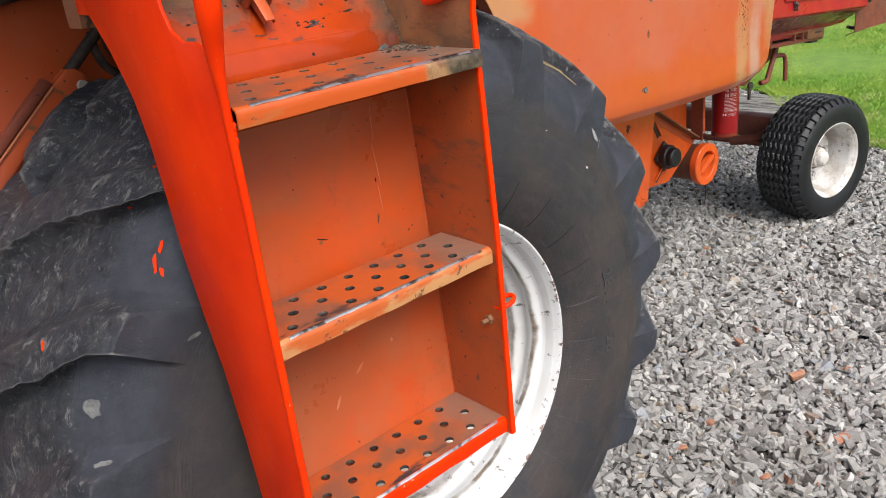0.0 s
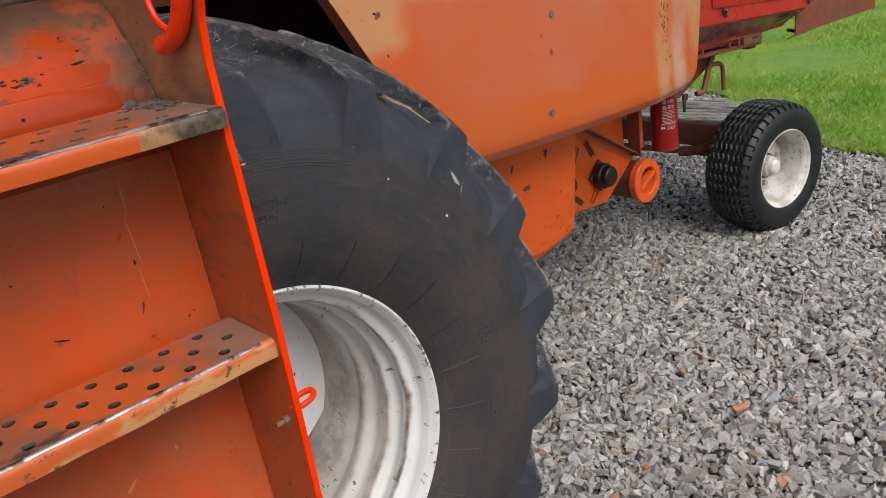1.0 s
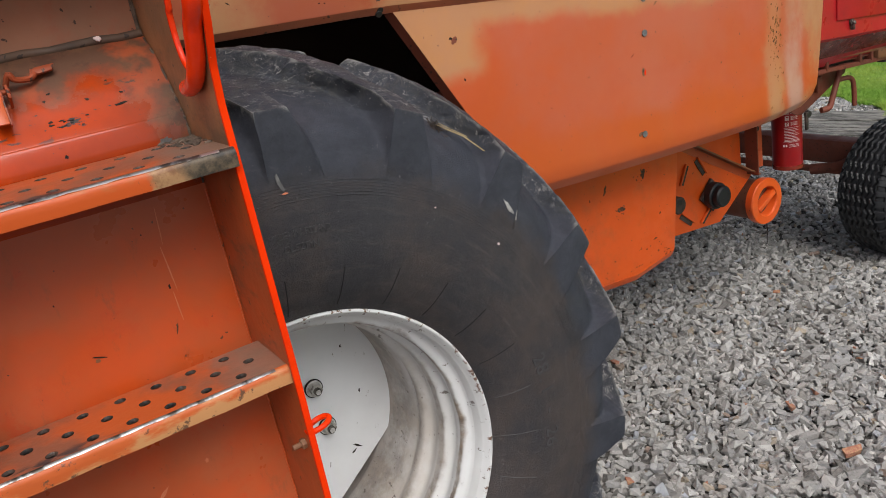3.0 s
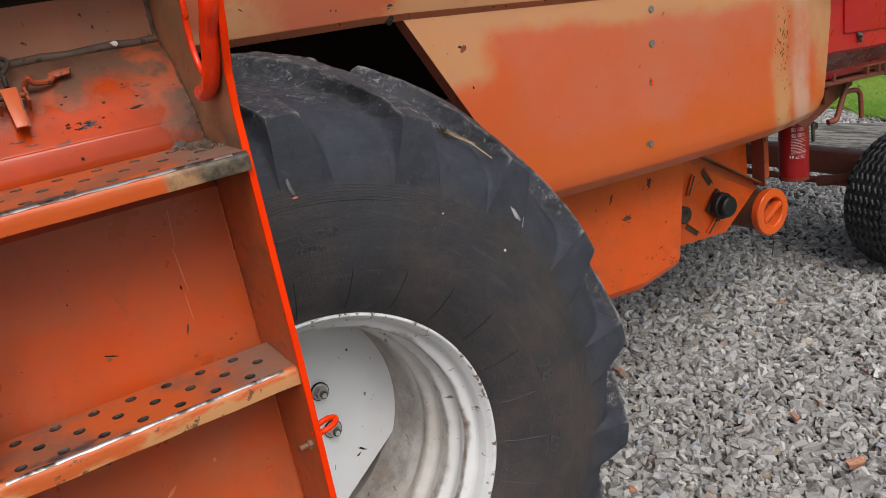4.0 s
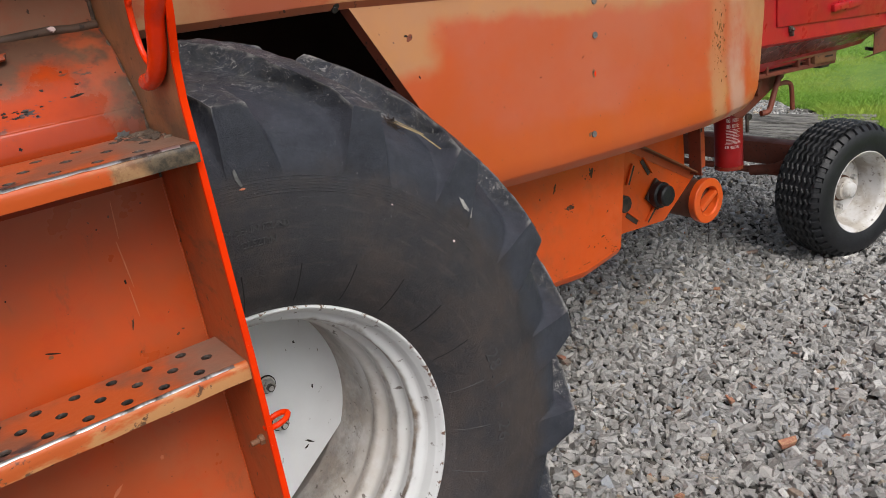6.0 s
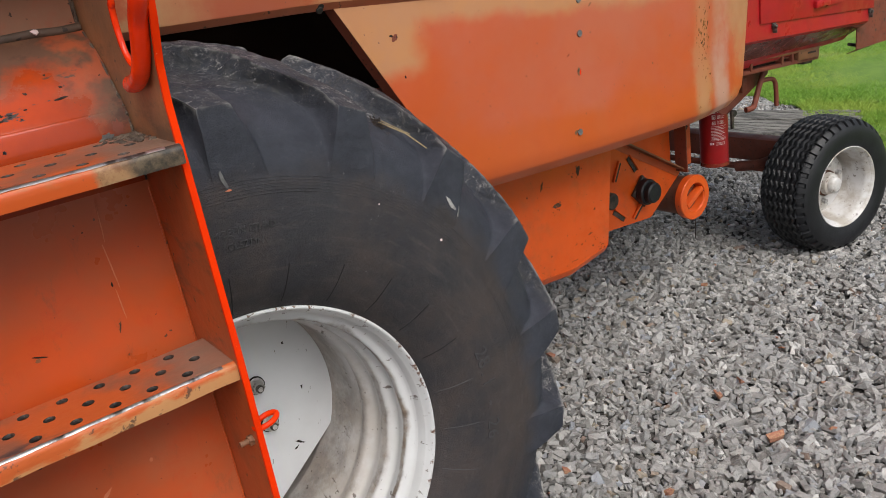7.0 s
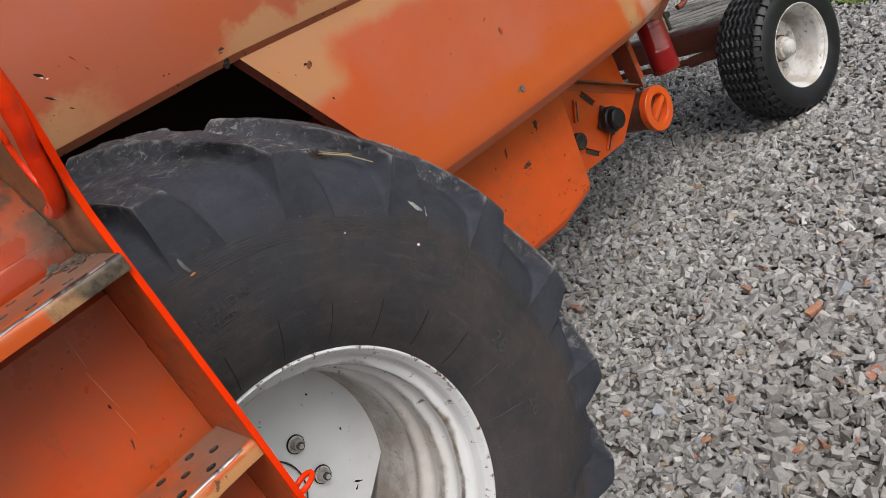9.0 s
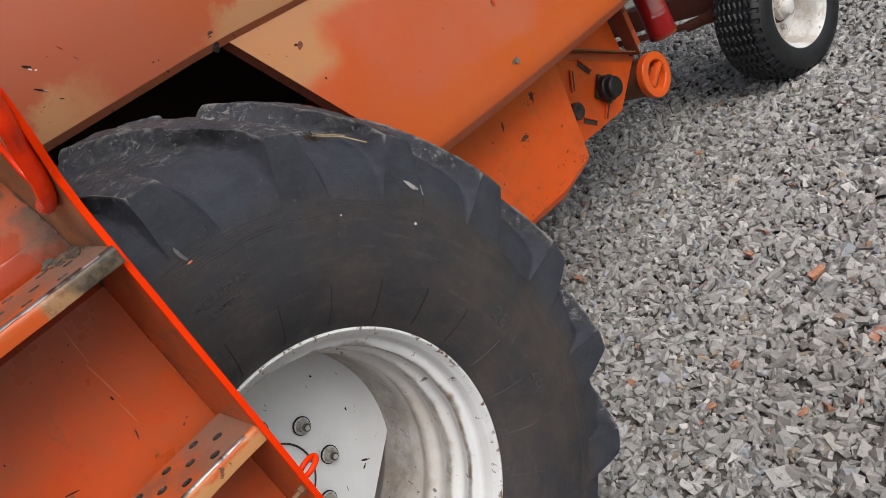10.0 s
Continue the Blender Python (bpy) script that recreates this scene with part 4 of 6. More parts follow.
def build_drive_wheel(machine):
    # dished disc, cut off straight on one side
    cut = radians(-52)
    pts = []
    for k in range(96):
        t = k * math.tau / 96
        x, z = 0.295 * math.cos(t), 0.295 * math.sin(t)
        d = x * math.cos(cut) + z * math.sin(cut) - 0.258
        if d > 0:
            x, z = x - d * math.cos(cut), z - d * math.sin(cut)
        pts.append((x, z))
    disc_bm = prism(pts, lambda u, v, w: (u, 0.362 + w, HUB + v), 0.012, 0.003)
    wheel = part("drive_wheel", disc_bm, m_disc, machine, "white wheel disc with zinc nuts", 30)
    rim_prof = [(0.385, 0.2900), (0.36, 0.2930), (0.33, 0.2950), (0.29, 0.2970), (0.25, 0.3000), (0.238, 0.2980), (0.226, 0.2940), (0.212, 0.2950), (0.204, 0.3020), (0.194, 0.3090), (0.182, 0.3090), (0.170, 0.3050), (0.156, 0.3060), (0.147, 0.308),
                (0.140, 0.319), (0.132, 0.324), (0.122, 0.322), (0.112, 0.318), (0.101, 0.318), (0.094, 0.321), (0.088, 0.334), (0.082, 0.338),
                (0.074, 0.343), (0.062, 0.352), (0.052, 0.3575), (0.046, 0.3585), (0.043, 0.355), (0.046, 0.3515), (0.058, 0.345), (0.075, 0.340), (0.2, 0.318), (0.40, 0.312), (0.62, 0.336), (0.67, 0.355), (0.675, 0.35),
                (0.62, 0.325), (0.44, 0.304), (0.40, 0.298)]
    rp_ = spline([(a, b, 0) for a, b in rim_prof], 3)
    part("rim", lathe([(p.x, p.y) for p in rp_], wheel_place, 120, closed=True), m_rim, wheel, "white painted steel rim, stepped and dirty", 50)
    tyre = build_tyre(wheel)
    for k in range(8):
        th = radians(-17 + 45 * k)
        c = Vector((0.131 * math.cos(th), 0.358, HUB + 0.131 * math.sin(th)))
        bm = hexnut(c + Vector((0, -0.004, 0)), (0, -1, 0), 0.0160, 0.016)
        nut = part("wheel_nut", bm, m_nut, wheel, "", 30)
        part("washer", disc(c, (0, -1, 0), 0.0195, 0.0045, 28), m_washer, nut, "bright zinc washer")
        part("stud", disc(c + Vector((0, -0.0195, 0)), (0, -1, 0), 0.0086, 0.009, 16), m_stud, nut)
        part("stud_end", disc(c + Vector((0, -0.0280, 0)), (0, -1, 0), 0.0058, 0.0015, 14), m_washer, nut)
        # thin dark ring showing round the washer's edge
        part("dirt_ring", disc(c, (0, -1, 0), 0.0212, 0.0042, 24), m_chip, nut)
    bm = tube([(0.088 * math.cos(k * math.tau / 60), 0.3575, HUB + 0.088 * math.sin(k * math.tau / 60)) for k in range(60)], 0.0022, 6, closed=True)
    part("hub_ring", bm, m_grease_and_shade, wheel)
    lettering("28.1 - 26", 0.480, 12.5, 0.044, wheel, 2.95)
    lettering("MADE IN POLAND", 0.518, 90.6, 0.0165, wheel, 0.83)
    lettering("OLSZTYN", 0.495, 88.2, 0.0165, wheel, 0.95)
    for k in range(6):
        rr = 0.566 + 0.0050 * k
        bm = tube([(rr * math.cos(q * math.tau / 200), face_y(rr) + 0.0003, HUB + rr * math.sin(q * math.tau / 200)) for q in range(200)], 0.0017, 6, closed=True)
        part("moulded_ring", bm, m_rubber, wheel)
        rr += 0.0025
        # black bead laid on for the shade of the groove between rings
        bm = tube([(rr * math.cos(q * math.tau / 200), face_y(rr) + 0.0002, HUB + rr * math.sin(q * math.tau / 200)) for q in range(200)], 0.0009, 5, closed=True)
        part("moulded_groove", bm, m_groove_shade, wheel)
    # moulded lines from the bead; lit and shaded ones painted pale or black
    for k in range(26):
        th = radians(7 + k * 13.85)
        o = Vector((math.cos(th), 0, math.sin(th)))
        n = Vector((0, 0, HUB))
        pts = [tyre.closest_point_on_mesh(n + o * rr + Vector((0, face_y(rr) - 0.004, 0)))[1] for rr in (0.372, 0.385, 0.40, 0.412, 0.425, 0.437, 0.445)]
        part("moulded_line", tube(pts, 0.0011, 5), m_letter if o.z < 0.3 else m_groove_shade, wheel)
    return wheel


# ---- ladder ----
LX0, LX1 = -0.478, -0.092


def tread_plate(y0, y1, z, rows, pitch, r, x0, x1, phase=0.0, bm=None):
    """A perforated plate: cells with round holes in staggered rows."""
    bm = bm or bmesh.new()
    wy = (y1 - y0) / rows
    for j in range(rows):
        ya, yb = y0 + j * wy, y0 + (j + 1) * wy
        off = ((j % 2) * 0.5 + phase) % 1.0 * pitch
        xs = [x0]
        x = x0 + off
        cells = []
        if x > x0 + 1e-4:
            cells.append((x0, x, False))
        while x + pitch <= x1 + 1e-6:
            cells.append((x, x + pitch, True))
            x += pitch
        if x < x1 - 1e-4:
            cells.append((x, x1, False))
        for xa, xb, holed in cells:
            if not holed:
                bm.faces.new([bm.verts.new(p) for p in ((xa, ya, z), (xb, ya, z), (xb, yb, z), (xa, yb, z))])
                continue
            cx, cy = (xa + xb) / 2, (ya + yb) / 2
            n = 16
            ring, rim_, low, border = [], [], [], []
            for k in range(n):
                t = k * math.tau / n + math.pi / n
                c, s = math.cos(t), math.sin(t)
                q = max(abs(c), abs(s))
                border.append(bm.verts.new((cx + c / q * (xb - xa) / 2, cy + s / q * (yb - ya) / 2, z)))
                ring.append(bm.verts.new((cx + c * r * 1.12, cy + s * r * 1.12, z)))
                rim_.append(bm.verts.new((cx + c * r, cy + s * r, z - 0.0015)))
                low.append(bm.verts.new((cx + c * r, cy + s * r, z - 0.005)))
            for k in range(n):
                m = (k + 1) % n
                bm.faces.new((border[k], border[m], ring[m], ring[k]))
                # hole rims and walls get the dark material, painting the holes' shade
                bm.faces.new((ring[k], ring[m], rim_[m], rim_[k])).material_index = 1
                bm.faces.new((rim_[k], rim_[m], low[m], low[k])).material_index = 1
            for sx, sy, k in ((1, 1, 1), (-1, 1, 5), (-1, -1, 9), (1, -1, 13)):
                corner = bm.verts.new((cx + sx * (xb - xa) / 2, cy + sy * (yb - ya) / 2, z))
                a_, b_ = border[k], border[(k + 1) % n]
                if (a_.co - corner.co).length > 1e-5 and (b_.co - corner.co).length > 1e-5:
                    bm.faces.new((a_, corner, b_))
    bmesh.ops.remove_doubles(bm, verts=bm.verts, dist=1e-5)
    for f in bm.faces:
        f.normal_update()
        if f.normal.z < -0.5:
            f.normal_flip()
    return bm


def build_step(ladder, z, yf, yb, lip, mat_edge, label, pan=True):
    """Perforated tread with a folded front edge worn bright on the bend."""
    x0, x1 = LX0 + 0.0005, LX1 - 0.004
    st = part("step", tread_plate(yf + 0.008, yb, z, 3, 0.0475, 0.0068, x0, x1, 0.3), [m_tread, m_grease_and_shade], ladder, label, 35)
    rows = []
    for i in range(13):
        x = x0 + (x1 - x0) * i / 12
        w = 0.0012 * math.sin(i * 1.9)
        rows.append([(x, yf + 0.008, z), (x, yf + 0.004, z - 0.001), (x, yf + 0.001, z - 0.004), (x, yf + w, z - 0.008), (x, yf + w, z - lip * 0.6), (x, yf + 0.001 + w, z - lip)])
    part("front_edge", sheet(rows, 0.003), mat_edge, st, "", 50)
    rows = [[(x0 + (x1 - x0) * i / 20, yf + 0.0062 + 0.0006 * math.sin(i * 3.1), z + 0.0005), (x0 + (x1 - x0) * i / 20, yf + 0.0037, z - 0.0006), (x0 + (x1 - x0) * i / 20, yf + 0.0022, z - 0.0022 - 0.0005 * math.sin(i * 2.3))] for i in range(1, 20)]
    # dark pan and lip added under the tread so its holes look black
    if pan:
        part("under_pan", box(x0, x1, yf + 0.006, yb, z - lip + 0.002, z - lip + 0.004), m_grease_and_shade, st)
        part("back_lip", box(x0, x1, yb - 0.002, yb, z - lip + 0.004, z - 0.0005), m_ladder, st)
    part("worn_nosing", sheet(rows, -0.0006), m_steel, st, "bare worn steel nosing", 50)
    return st


def build_ladder(machine):
    plate = prism([(-0.099, 0.86), (-0.0575, 1.495), (-0.0515, 1.495), (-0.093, 0.86)], lambda u, v, w: (LX0 + 0.003 + w, u, v), LX1 - LX0 - 0.006)
    lad = part("boarding_ladder", plate, m_plate, machine, "orange steel boarding ladder with three perforated steps")
    # near rail: broad signal-orange plate, flaring back at the top round an oval opening
    yz = [(-0.226, 0.84), (-0.222, 1.30), (-0.218, 1.56), (-0.205, 1.598), (-0.18, 1.607), (-0.148, 1.606), (-0.122, 1.618), (-0.108, 1.642), (-0.100, 1.68), (-0.095, 1.76), (-0.095, 2.05),
          (0.18, 2.05), (0.17, 1.70), (0.13, 1.632), (0.087, 1.587), (0.046, 1.529), (0.025, 1.468), (0.012, 1.39), (0.002, 1.307), (-0.020, 1.22), (-0.045, 1.139), (-0.065, 1.03), (-0.078, 0.92), (-0.085, 0.84)]
    part("rail", prism(yz, lambda u, v, w: (LX0 - 0.005 + w, u, v), 0.005, 0.0015), m_signal, lad, "freshly painted signal-orange side plate", 30)
    keys = [(LX0 - 0.0025, -0.2265, 0.84), (LX0 - 0.0025, -0.2235, 1.1), (LX0 - 0.0025, -0.2215, 1.35), (LX0 - 0.003, -0.220, 1.50), (LX0 - 0.006, -0.226, 1.59), (LX0 - 0.009, -0.240, 1.65), (LX0 - 0.010, -0.250, 1.75), (LX0 - 0.010, -0.254, 2.05)]
    pts = spline(keys, 8)
    part("handrail", tube(pts, [0.0054 + 0.0090 * min(max((q.z - 1.55) / 0.09, 0), 1) for q in pts], 18), m_signal, lad, "thick signal-orange handrail bar", 60)
    bm = bmesh.new()
    for dy, z, r in ((-0.223, 1.514, 0.0048), (-0.222, 1.507, 0.0042), (-0.2225, 1.498, 0.0038)):
        bmesh.ops.create_icosphere(bm, subdivisions=2, radius=r, matrix=Matrix.Translation((LX0 + 0.0005, dy, z)) @ Matrix.Diagonal((0.8, 1, 1.5, 1)))
    part("weld_blob", bm, m_signal, lad, "", 60)
    # far rail
    yz = [(-0.232, 0.90), (-0.234, 1.25), (-0.228, 1.44), (-0.223, 1.585), (-0.230, 1.63), (-0.251, 1.680), (-0.262, 1.72), (-0.280, 2.05), (-0.265, 2.05), (-0.247, 1.72), (-0.232, 1.680), (-0.200, 1.632),
          (-0.150, 1.618), (-0.122, 1.630), (-0.110, 1.645), (-0.104, 1.668), (-0.106, 1.70), (-0.114, 1.735), (-0.130, 2.05), (0.11, 2.05), (0.098, 1.742), (0.056, 1.672), (-0.027, 1.579), (-0.060, 1.52), (-0.060, 0.90)]
    part("rail", prism(yz, lambda u, v, w: (LX1 - 0.005 + w, u, v), 0.005), m_rail, lad, "dull orange-brown side plate", 30)
    rows = []
    way = [Vector((LX1 - 0.0025, a, b)) for a, b in yz[:8]]
    for p in [q.lerp(r, k / 8) for q, r in zip(way, way[1:]) for k in range(8)]:
        rows.append([(p.x - 0.0044, p.y + 0.002, p.z), (p.x - 0.0040, p.y - 0.002, p.z), (p.x + 0.0044, p.y - 0.002, p.z), (p.x + 0.0048, p.y + 0.003, p.z)])
    part("rail_edge", sheet(rows, 0.0015), m_signal, lad, "freshly painted signal-orange edge", 30)
    part("rail_edge", tube(spline([(LX1 - 0.0025, a - 0.001, b) for a, b in yz[12:19]], 6), 0.0042, 8), m_gloss, lad, "freshly painted signal-orange edge", 60)
    keys = [(-0.106, -0.142, 1.606), (-0.107, -0.165, 1.609), (-0.108, -0.196, 1.622), (-0.1075, -0.219, 1.648), (-0.1075, -0.237, 1.680), (-0.107, -0.262, 1.716), (-0.106, -0.285, 1.80), (-0.106, -0.29, 2.05)]
    part("handrail", tube(spline(keys, 7), 0.0112, 18), m_gloss, lad, "thick signal-orange handrail bar", 60)
    # steps
    build_step(lad, 1.536, -0.236, -0.070, 0.024, m_edge1, "upper perforated orange step, grimy at one end")
    build_step(lad, 1.236, -0.222, -0.105, 0.026, m_edge, "middle perforated step with worn ochre edge")
    st = build_step(lad, 0.928, -0.222, -0.097, 0.028, m_signal, "lowest perforated step with signal-orange edge", False)
    # pale strip stands for the bright line through the gap
    part("gap_strip", box(LX0 + 0.004, LX1 - 0.02, -0.0935, -0.0915, 0.905, 0.9285), m_scuff, st, "pale strip painted for the bright gap behind the tread")
    part("end_tab", box(LX1 - 0.004, LX1 + 0.006, -0.232, -0.205, 0.896, 0.932, 0.002), m_signal, st)
    # kick plate, its pipe and the wall above
    prof = [(-0.0595, 1.47), (-0.0605, 1.52), (-0.0605, 1.545), (-0.0545, 1.566), (-0.0525, 1.569), (-0.0505, 1.572), (-0.035, 1.592), (-0.010, 1.625), (0.020, 1.652), (0.048, 1.672)]
    pp = spline([(a, b, 0) for a, b in prof], 4)
    rows = [[(LX0 + 0.004 + (LX1 - LX0 - 0.010) * i / 16, p.x, p.y) for p in pp] for i in range(17)]
    part("kick_plate", sheet(rows, 0.003), m_kick, lad, "glossy orange kick plate rubbed brown at its edges", 60)
    part("pipe", tube([(LX0 + 0.005 + (LX1 - LX0 - 0.012) * i / 12, 0.050 + 0.0015 * math.sin(i), 1.678 + 0.0015 * math.sin(i * 2.1)) for i in range(13)], 0.0065, 12), m_pipe, lad, "thin dirty pipe along the plate")
    part("upper_plate", box(LX0 + 0.004, LX1 - 0.006, 0.058, 0.063, 1.66, 1.750), m_wall, lad, "dirty brown upright plate")
    rg = random.Random(17)
    bm = bmesh.new()
    for k in range(130):
        q = rg.random()
        if k < 70:
            c = Vector((LX1 - 0.006 - abs(rg.gauss(0, 0.022)), -0.066 - abs(rg.gauss(0, 0.035)), 1.5365))
        else:
            c = Vector((LX1 - 0.010 - abs(rg.gauss(0, 0.005)), -0.058 + 0.10 * q, 1.552 + 0.115 * q))
        rr = rg.uniform(0.002, 0.006)
        g = bmesh.ops.create_icosphere(bm, subdivisions=1, radius=rr)
        for v in g["verts"]:
            v.co = Vector((v.co.x * rg.uniform(0.7, 1.5), v.co.y * rg.uniform(0.7, 1.5), v.co.z * 0.5)) + c
    part("caked_dirt", bm, m_caked, lad, "caked grey-brown dirt in the corner", 60)
    # weld seam, eye, bolt, catch
    part("weld_seam", tube([(LX1 - 0.0075, p.x - 0.002 + 0.0012 * math.sin(k * 2.7), p.y) for k, p in enumerate(pp)], [0.0020 + 0.0009 * math.sin(k * 2.9) * math.sin(k * 1.3) for k in range(len(pp))], 7), m_caked, lad)
    part("weld_seam", tube([(LX1 - 0.0075, 0.056, 1.68 + 0.03 * k) for k in range(12)], 0.003, 7), m_caked, lad)
    part("weld_seam", tube([(LX1 - 0.0065, -0.0953 + 0.0353 * i / 20, 0.92 + 0.54 * i / 20) for i in range(21)], 0.0016, 6), m_ladder, lad)
    part("eye", tube([(LX1 + 0.014 + 0.017 * math.cos(k * math.tau / 24), -0.222 + 0.012 * math.sin(k * math.tau / 24), 1.136 + 0.004 * math.cos(k * math.tau / 24)) for k in range(24)], 0.0042, 8, closed=True), m_signal, lad, "small signal-orange ring")
    bm = hexnut((LX1 - 0.005, -0.205, 1.108), (-1, 0, 0), 0.008, 0.007)
    disc((LX1 - 0.012, -0.205, 1.108), (-1, 0, 0), 0.0042, 0.012, 12, bm)
    part("bolt", bm, m_brown, lad)
    bm = disc((LX0 + 0.34, -0.047, 1.563), (0, -1, 0.9), 0.011, 0.004, 12)
    part("plug", bm, m_grease_and_shade, lad)
    up = Vector((0, 0.63, 0.77))
    bm = tube(spline([(-0.292, -0.004, 1.647), (-0.286, -0.012, 1.660), (-0.280, -0.010, 1.652), (-0.262, -0.004, 1.650), (-0.254, -0.002, 1.656)], 5), 0.0040, 8)
    part("hook_rod", bm, m_catch, lad, "chipped orange hook rod")
    bm = prism([(0, 0), (0.030, 0.004), (0.034, 0.014), (0.004, 0.012)], lambda u, v, w: Vector((-0.262 + u, 0.002, 1.650)) + up * v + Vector((0, -0.77, 0.63)) * w, 0.004, 0.001)
    part("hook_tab", bm, m_catch, lad)
    c0 = Vector((-0.312, -0.045, 1.600))
    out = Vector((0, -0.77, 0.63))
    bm = prism([(-0.007, -0.004), (0.007, -0.004), (0.0095, 0.056), (-0.0095, 0.056)], lambda u, v, w: c0 + Vector((1, 0, 0)) * u + up * v + out * (w + 0.012 - 0.06 * max(0.02 - v, 0)), 0.0025, 0.0008)
    catch = part("catch", bm, m_ladder, lad, "small orange over-centre catch")
    for sx in (-1, 1):
        bm = prism([(-0.004, 0.004), (0.056, 0.0), (0.056, 0.013), (0.02, 0.013), (-0.004, 0.010)], lambda u, v, w: c0 + Vector((1, 0, 0)) * (sx * (0.0072 + 0.0024 * u / 0.056) + w) + up * u + out * v, 0.0018)
        part("cheek", bm, m_catch, catch, "chipped dark-edged cheek")
    part("pin", tube([c0 + up * 0.046 + out * 0.008 + Vector((q, 0, 0)) for q in (-0.021, 0.021)], 0.0036, 10), m_catch, catch)
    part("catch_loop", tube(spline([(-0.312, -0.012, 1.652), (-0.312, 0.002, 1.667), (-0.324, 0.018, 1.682), (-0.312, 0.026, 1.69), (-0.300, 0.018, 1.682), (-0.312, 0.002, 1.668)], 5), 0.0032, 8), m_grease_and_shade, lad)
    for dx in (-0.018, 0.016):
        bm = prism([(0, 0), (0.032, 0), (0.022, 0.02), (0.0, 0.022)], lambda u, v, w: Vector((-0.312 + dx + w, -0.028, 1.62)) + up * u + Vector((0, -0.77, 0.63)) * v, 0.003)
        part("catch_bracket", bm, m_catch, lad)
    return lad


# ---- body panels ----
def build_panels(machine):
    Y = 0.45
    # big side panel: flat sheet, bent inwards at the rear, lower edge folded in
    top = lambda x: 1.616 - 0.078 * (x - 0.54)
    bot = lambda x: 1.118 - 0.075 * (x - 0.82) + 0.024 * max(x - 0.82, 0) ** 2
    yb = lambda x: Y if x < 1.83 else Y + 0.22 * (x - 1.83) ** 1.25
    rows = []
    for i in range(41):
        f = i / 40
        xa, xb = 0.537 + (2.262 - 0.537) * f, 0.82 + (2.17 - 0.82) * f
        row = []
        for j in range(13):
            g = j / 12
            x = xa + (xb - xa) * g
            z = top(xa) + (bot(xb) - top(xa)) * g
            if f > 0.955:
                z += 0.03 * ((f - 0.955) / 0.045) ** 2 * g ** 6
            row.append((x, yb(x) + 0.003 * math.sin(x * 3.1) * math.sin(z * 4.0), z))
        x, y, z = row[-1]
        row += [(x, y + 0.004, z - 0.008), (x, y + 0.030, z - 0.034)]
        rows.append(row)
    pan = part("side_panel", sheet(rows, 0.003), m_panel, machine, "faded orange sheet-metal side panel, rubbed to ochre", 30)
    for x, z in ((1.314, 1.517), (1.308, 1.425), (1.275, 1.148)):
        bm = disc((x, Y, z), (0, -1, 0), 0.0095, 0.0022, 18)
        part("bolt_head", bm, m_scuffgrey, pan)
    # front edge return of the panel beside the wheel arch
    d = Vector((0.82 - 0.537, 0, 1.118 - 1.616))
    rows = [[Vector((0.537, Y + 0.002, 1.616)) + d * (i / 10), Vector((0.530, Y + 0.030, 1.612)) + d * (i / 10)] for i in range(11)]
    part("panel_return", sheet(rows, 0.003), m_rustred, pan)
    # upper panel, standing proud, with a bevelled lower lip
    Yu = 0.438
    low = lambda x: 1.6445 - 0.03 * (x - 0.1) - 0.05 * max(x - 0.5, 0)
    rows, lips = [], []
    for i in range(31):
        x = -0.35 + 2.65 * i / 30
        z = low(x)
        rows.append([(x, Yu, 2.4), (x, Yu, 2.1), (x, Yu, 1.85), (x, Yu, z + 0.004), (x, Yu + 0.002, z)])
        lips.append([(x, Yu + 0.0015, z + 0.0005), (x, Yu + 0.013, z - 0.0145), (x, Yu + 0.03, z - 0.0155)])
    up = part("upper_panel", sheet(rows, 0.003), m_upper, machine, "faded orange upper body panel with folded lip", 30)
    # lip's shade is in its darker colour
    part("folded_lip", sheet(lips, 0.003), m_fold_shade, up, "dirty folded lip, panel orange darkened for its shade", 30)
    bm = bmesh.new()
    for k in range(5):
        disc((0.500 + 0.004 * math.sin(k * 2.0), Yu + 0.012 - 0.0015 * k, low(0.5) - 0.013 + 0.008 * k), (0, -1, -0.5), 0.008, 0.006, 10, bm)
    part("weld_blob", bm, m_grease_and_shade, up)
    # body under the side panel
    body = prism([(0.2, 1.3), (1.63, 1.3), (1.63, 1.0), (1.577, 0.650), (1.40, 0.622), (1.24, 0.636), (0.2, 0.65)], lambda u, v, w: (u, 0.655 + w, v), 0.5, 0.004)
    lower = part("lower_housing", body, m_vivid, machine, "orange lower housing with dents and rust spots", 30)
    rows = [[(x, 0.656, z + 0.0285), (x, 0.664, z + 0.014), (x, 0.676, z)] for x, z in ((0.2, 0.622), (0.8, 0.612), (1.24, 0.606), (1.40, 0.592), (1.574, 0.620))]
    part("bottom_fold", sheet(rows, 0.004), m_vivid, lower, "", 20)
    rg = random.Random(8)
